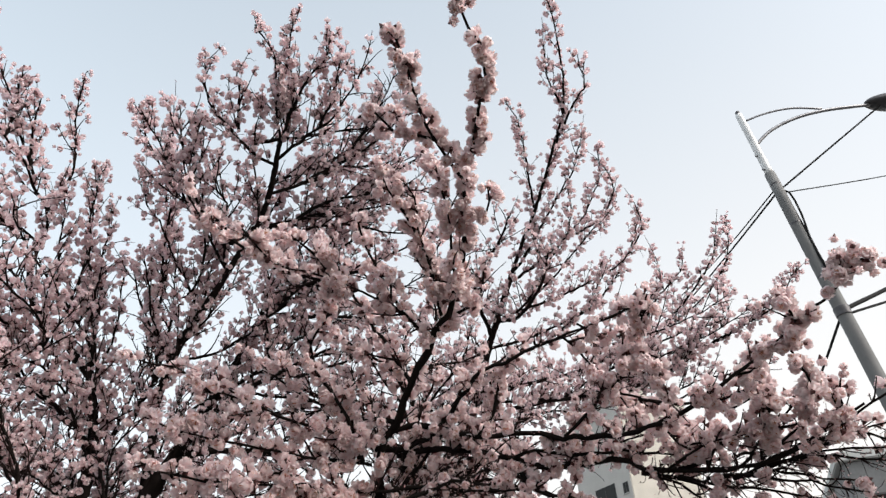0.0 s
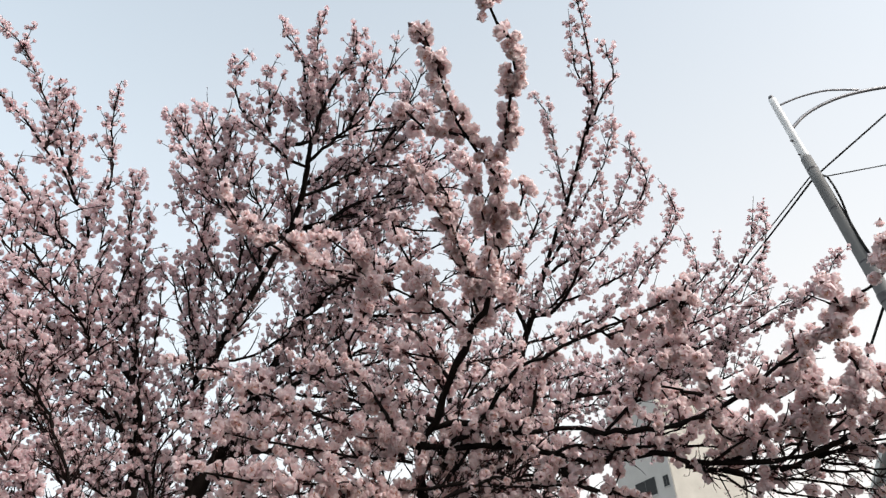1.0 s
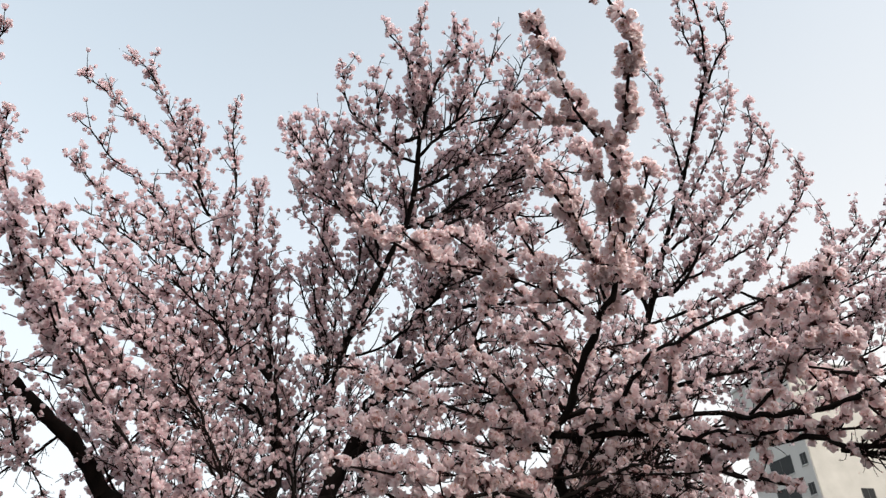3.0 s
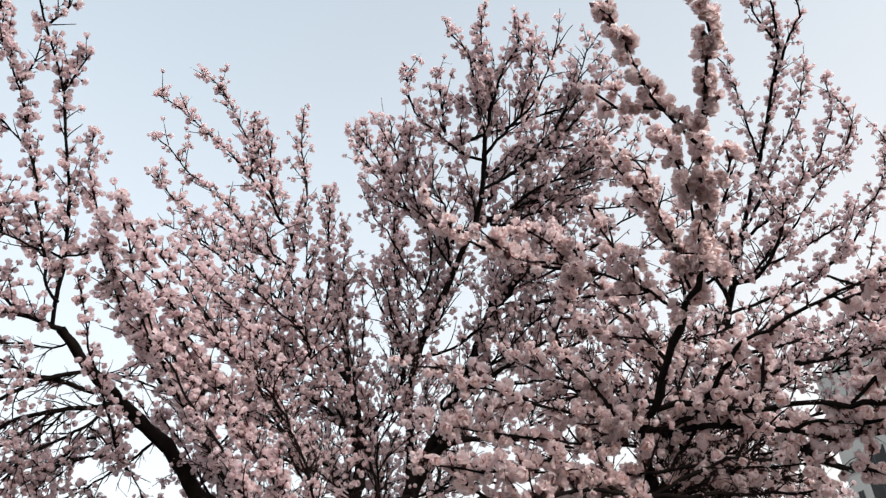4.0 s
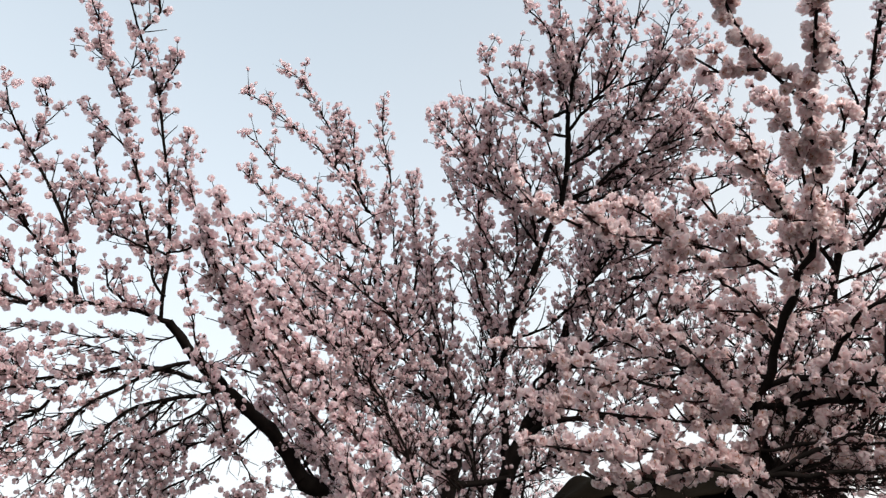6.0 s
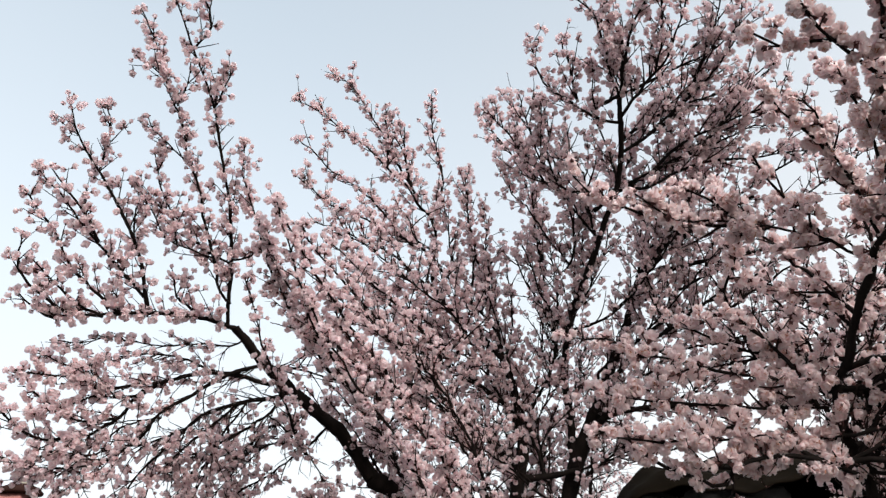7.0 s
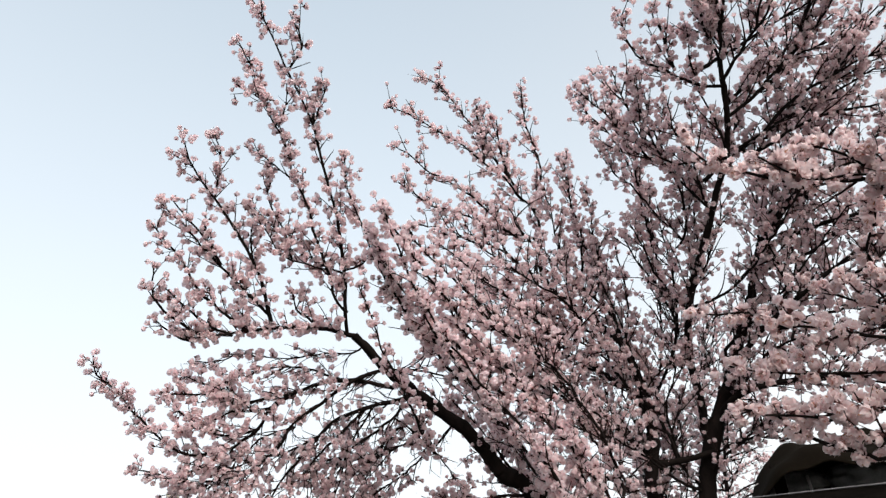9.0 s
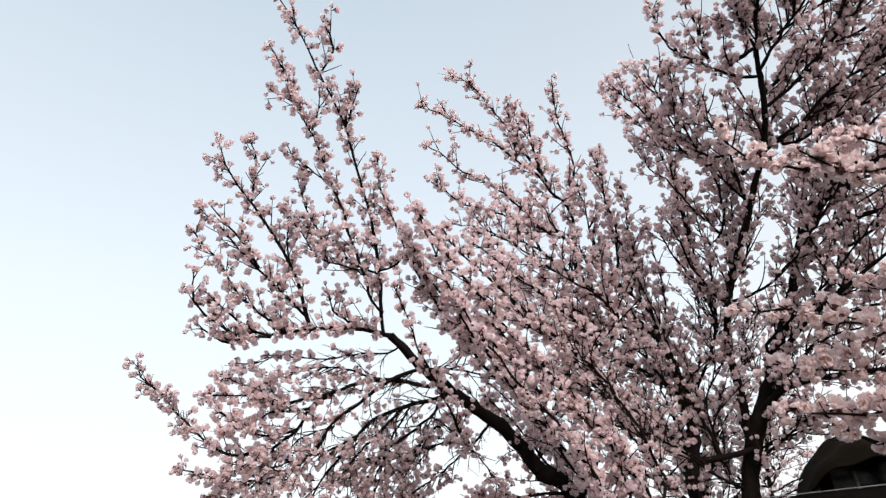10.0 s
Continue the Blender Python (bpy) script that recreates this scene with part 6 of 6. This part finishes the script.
def window(root, x, y, z, w, h, face):
    """A recessed window on a wall: face 0 looks along -y, 1 along -x."""
    m = pose(x, y, z, 0, 0, 0 if face == 0 else -90)
    bm = bmesh.new()
    for lo, hi in (((-w / 2 - .035, -.035, -h / 2 - .035), (-w / 2, .03, h / 2 + .035)), ((w / 2, -.035, -h / 2 - .035), (w / 2 + .035, .03, h / 2 + .035)),
                   ((-w / 2, -.035, h / 2), (w / 2, .03, h / 2 + .035)), ((-.02, -.03, -h / 2), (.02, .03, h / 2))):
        block(bm, lo, hi, 0.006, m)
    fr = part("window", bm, FRAME_GREY, root, "dark framed window with dark panes")
    bm = bmesh.new()
    block(bm, (-w / 2 - .1, -.12, -h / 2 - .12), (w / 2 + .1, .03, -h / 2 - .07), 0.01, m)
    part("sill", bm, PLASTER_PALE, fr)
    for s in (-1, 1):
        bm = bmesh.new()
        block(bm, (s * w / 4 - w / 4 + .03, -.02, -h / 2), (s * w / 4 + w / 4 - .03, -.006, h / 2), 0, m)
        part("pane", bm, GLASS, fr, "dark glass pane")


def block_of_flats():
    """A cream block seen over the trees: two walls that meet at a corner, small deep windows, a stair tower on its roof."""
    wide, deep, high = 8.7, 8.2, 26.0
    root = thing("apartment_building", "cream plastered block of flats with small dark windows", "building", at=(18.08, 65.44, 0))
    root.rotation_euler = (0, 0, radians(25))
    bm = bmesh.new()
    block(bm, (0.03, 0.0, 0), (wide, deep, high), 0.04)
    part("wall", bm, PLASTER, root)
    bm = bmesh.new()
    block(bm, (-0.02, 0.05, 0), (0.025, deep, high - 0.004), 0.01)
    part("wall", bm, WHITEWASH, root, "pale whitewashed side wall")
    bm = bmesh.new()
    block(bm, (-0.18, -0.18, high), (wide + 0.18, deep + 0.18, high + 0.25), 0.04)
    part("parapet", bm, PLASTER_PALE, root)
    bm = bmesh.new()
    block(bm, (2.7, 0.8, high + 0.25), (4.8, 1.8, high + 2.4), 0.04)
    tower = part("stair_tower", bm, PLASTER, root, "cream stair tower on roof")
    bm = bmesh.new()
    block(bm, (2.45, 0.55, high + 2.4), (5.05, 2.05, high + 2.6), 0.03)
    part("ledge", bm, FRAME_GREY, tower, "grey projecting ledge")
    bm = bmesh.new()
    block(bm, (2.75, 0.85, high + 2.6), (4.75, 1.75, high + 3.7), 0.04)
    part("tank_room", bm, PLASTER_PALE, tower)
    for floor in range(7):
        for along, w, h in ((0.85, 0.7, 0.9), (3.9, 3.0, 1.5), (6.9, 0.7, 0.9)):
            window(root, -0.02, along, 17.5 - 2.5 * floor, w, h, 1)
    for floor in range(7):
        for along in (4.6, 7.2):
            window(root, along, 0, 14.2 - 2.5 * floor, 1.2, 1.4, 0)
    return root


block_of_flats()
house("house", "grey plastered house with small windows behind lamp post", (10.7, 14.6, 0), (4.6, 4.6, 5.0), -22, GREY_WALL,
      [(-1.6, -2.3, 4.0, 0.7, 0.7, 0), (0.6, -2.3, 4.0, 0.9, 0.9, 0), (-2.3, -0.6, 4.0, 0.7, 0.8, 1)])

# market tent far off beyond the arching limb: a level ridge with a dark cap and a knob at its end
PEAK, RIDGE = 2.817, 0.6
tent = thing("market_tent", "faded pink canvas market tent with dark cap and cream knob", "tent", at=(-5.82, 3.235, 0))
tent.rotation_euler = (0, 0, radians(-149))


def roof_cloth(length, half, top, eave, hem):
    """A hipped canvas roof along +x, sagging a little between ridge and eave, with a hanging hem all round."""
    bm = bmesh.new()
    loops = []
    for k in range(8):
        u = k / 7
        z = top + (eave - top) * u - 0.05 * math.sin(math.pi * u)
        x0, x1, y = -0.03 - 0.42 * u, length + 0.03 + 0.42 * u, 0.02 + half * u
        corners = [(x0, -y), (x1, -y), (x1, y), (x0, y)]
        loop = []
        for i, (a, c) in enumerate(zip(corners, corners[1:] + corners[:1])):
            for n in range(8):
                w = n / 8
                dip = 0.03 * u * math.sin(math.pi * w) + 0.006 * u * math.sin(9 * w + i)
                loop.append(bm.verts.new((a[0] + (c[0] - a[0]) * w, a[1] + (c[1] - a[1]) * w, z - dip)))
        loops.append(loop)
    loops.append([bm.verts.new(v.co + Vector((0, 0, -hem - 0.012 * (n % 2)))) for n, v in enumerate(loops[-1])])
    for low, high in zip(loops, loops[1:]):
        for i in range(len(low)):
            k = (i + 1) % len(low)
            bm.faces.new((low[i], high[i], high[k], low[k]))
    bm.faces.new(loops[0])
    bmesh.ops.recalc_face_normals(bm, faces=bm.faces)
    bmesh.ops.solidify(bm, geom=bm.faces[:], thickness=0.004)
    return bm


part("cloth", roof_cloth(RIDGE, 1.0, PEAK - 0.072, PEAK - 0.62, 0.18), FADED_PINK, tent, "faded pink canvas roof", smooth=True)
bm = bmesh.new()
rings = [[bm.verts.new((r * math.cos(a) * 1.15, r * math.sin(a), z)) for a in [math.pi * i / 8 for i in range(16)]] for r, z in ((0.02, PEAK - 0.022), (0.07, PEAK - 0.030), (0.125, PEAK - 0.056), (0.150, PEAK - 0.086), (0.150, PEAK - 0.100))]
for low, high in zip(rings, rings[1:]):
    for i in range(16):
        bm.faces.new((low[i], high[i], high[(i + 1) % 16], low[(i + 1) % 16]))
bm.faces.new(rings[0][::-1])
bm.faces.new(rings[-1])
bmesh.ops.recalc_face_normals(bm, faces=bm.faces)
part("cap", bm, ROOF_DARK, tent, "dark brown cap at ridge end", smooth=True)
pipe("ridge_pole", [(-0.02, 0, PEAK - 0.115), (RIDGE, 0, PEAK - 0.115)], 0.018, STEEL, tent)
for x in (-0.35, RIDGE + 0.35):
    for y in (-0.92, 0.92):
        pipe("post", [(x, y, 0), (x, y, PEAK - 0.64)], 0.02, STEEL, tent)
bm = bmesh.new()
bmesh.ops.create_uvsphere(bm, u_segments=20, v_segments=12, radius=1)
for v in bm.verts:
    v.co = Vector((v.co.x * 0.056, v.co.y * 0.056, v.co.z * 0.046))
knob = part("knob", bm, GLOBE, tent, "cream knob", smooth=True)
knob.location = (0, 0, PEAK)

# ---- market stall under a tarpaulin ----
stall = thing("market_stall", "market stall under dark tarpaulin with red sign board", "stall", at=(-0.70, 4.55, 0.0))
stall.rotation_euler = (0, 0, radians(13))
for x in (-0.62, 0.62):
    for y in (-0.42, 0.45):
        bm = bmesh.new()
        block(bm, (x - 0.03, y - 0.03, 0), (x + 0.03, y + 0.03, 2.4), 0.006)
        part("post", bm, BOARD, stall)
bm = bmesh.new()
block(bm, (-0.70, -0.50, 0.86), (0.70, 0.52, 0.90), 0.008)
part("counter", bm, BOARD, stall)
# dark board closes off the sky; stands in for shade under the cloth
bm = bmesh.new()
outline = [(-0.77, 0.9), (0.77, 0.9), (0.77, 2.2)] + [(0.0 + 0.77 * u, 2.25 + 0.34 * (1 - abs(u) ** 7)) for u in [0.99 - i / 10 * 0.99 for i in range(21)]]
front = [bm.verts.new((x, 0.44, z)) for x, z in outline]
rear = [bm.verts.new((x, 0.47, z)) for x, z in outline]
bm.faces.new(front)
bm.faces.new(rear[::-1])
for i in range(len(outline)):
    k = (i + 1) % len(outline)
    bm.faces.new((front[k], front[i], rear[i], rear[k]))
bmesh.ops.recalc_face_normals(bm, faces=bm.faces)
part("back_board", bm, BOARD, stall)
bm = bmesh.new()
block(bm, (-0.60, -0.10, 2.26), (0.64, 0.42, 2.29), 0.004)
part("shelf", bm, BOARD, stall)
for x, y, w, h, seed in ((-0.12, 0.02, 0.30, 0.17, 1), (0.19, -0.02, 0.30, 0.18, 2), (0.50, 0.02, 0.28, 0.17, 3)):
    rnd = random.Random(seed)
    bm = bmesh.new()
    bmesh.ops.create_icosphere(bm, subdivisions=4, radius=1)
    for v in bm.verts:
        k = 1 + 0.22 * noise.noise(v.co * 2.2 + Vector((seed * 7, 0, 0))) + 0.10 * abs(noise.noise(v.co * 7 + Vector((0, seed * 5, 0)))) + 0.05 * noise.noise(v.co * 15)
        v.co = Vector((v.co.x * w / 2 * k, v.co.y * 0.12 * k, max(-0.7, v.co.z) * h / 2 * k + h * 0.35))
    sack = part("sack", bm, SACK, stall, "grey wrapped sack", smooth=True)
    sack.location = (x - 0.42, y - 0.02, 2.29)
pipe("rod", [(-0.475, -0.12, 2.25), (-0.485, -0.12, 2.38)], 0.009, POLE_WHITE, stall, "short white tube")


def draped(nx, ny, width, depth, rise, seed):
    """A heavy cloth over a hoop: arched across, sagging between, hanging down at the ends, with folds."""
    rnd = random.Random(seed)
    ph = [rnd.uniform(0, 6.28) for _ in range(6)]
    bm = bmesh.new()
    grid = []
    for i in range(nx + 1):
        row = []
        for j in range(ny + 1):
            u, v = 2 * i / nx - 1, 2 * j / ny - 1
            arch = (1 - abs(u) ** 7) * (1 - 0.42 * max(0, -v) ** 2)
            z = rise * arch + 0.030 * math.sin(7 * u + 3 * v + ph[0]) + 0.018 * math.sin(13 * v - 5 * u + ph[1]) + 0.010 * math.sin(23 * u + 9 * v + ph[2])
            z += 0.06 * max(0, u) * (1 - v * v) - 0.05 * abs(v) ** 3
            row.append(bm.verts.new((u * width / 2 + 0.012 * math.sin(9 * v + ph[3]), v * depth / 2 + 0.014 * math.sin(8 * u + ph[4]), z)))
        grid.append(row)
    for i in range(nx):
        for j in range(ny):
            bm.faces.new((grid[i][j], grid[i + 1][j], grid[i + 1][j + 1], grid[i][j + 1]))
    low = bmesh.ops.extrude_face_region(bm, geom=bm.faces[:])["geom"]
    for v in low:
        if isinstance(v, bmesh.types.BMVert):
            v.co.z += 0.012
    return bm


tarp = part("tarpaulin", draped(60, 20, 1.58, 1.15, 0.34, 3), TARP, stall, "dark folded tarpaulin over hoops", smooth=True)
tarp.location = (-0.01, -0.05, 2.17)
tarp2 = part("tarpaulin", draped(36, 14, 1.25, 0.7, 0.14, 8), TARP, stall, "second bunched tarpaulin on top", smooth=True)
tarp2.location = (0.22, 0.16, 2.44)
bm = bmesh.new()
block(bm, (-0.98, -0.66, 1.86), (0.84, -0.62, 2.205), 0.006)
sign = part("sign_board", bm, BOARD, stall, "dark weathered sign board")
bm = bmesh.new()
block(bm, (-1.00, -0.668, 2.206), (0.86, -0.662, 2.211), 0.001)
part("rail", bm, STEEL, sign, "thin metal edge strip")
bm = bmesh.new()
block(bm, (-0.30, -0.668, 1.86), (0.82, -0.658, 2.125), 0.003)
part("panel", bm, SIGN_RED, sign, "dark red painted panel")
for x, w, h in ((-0.30, 0.22, 0.30), (0.0, 0.26, 0.22), (0.34, 0.30, 0.34)):
    bm = bmesh.new()
    block(bm, (x - w / 2, -0.30, 0.902), (x + w / 2, 0.10, 0.902 + h), 0.01)
    part("crate", bm, BOARD, stall)
pipe("rope", [(-0.72, -0.5, 2.30), (-1.1, -0.7, 2.06), (-1.5, -0.8, 1.88)], 0.002, SACK, stall)
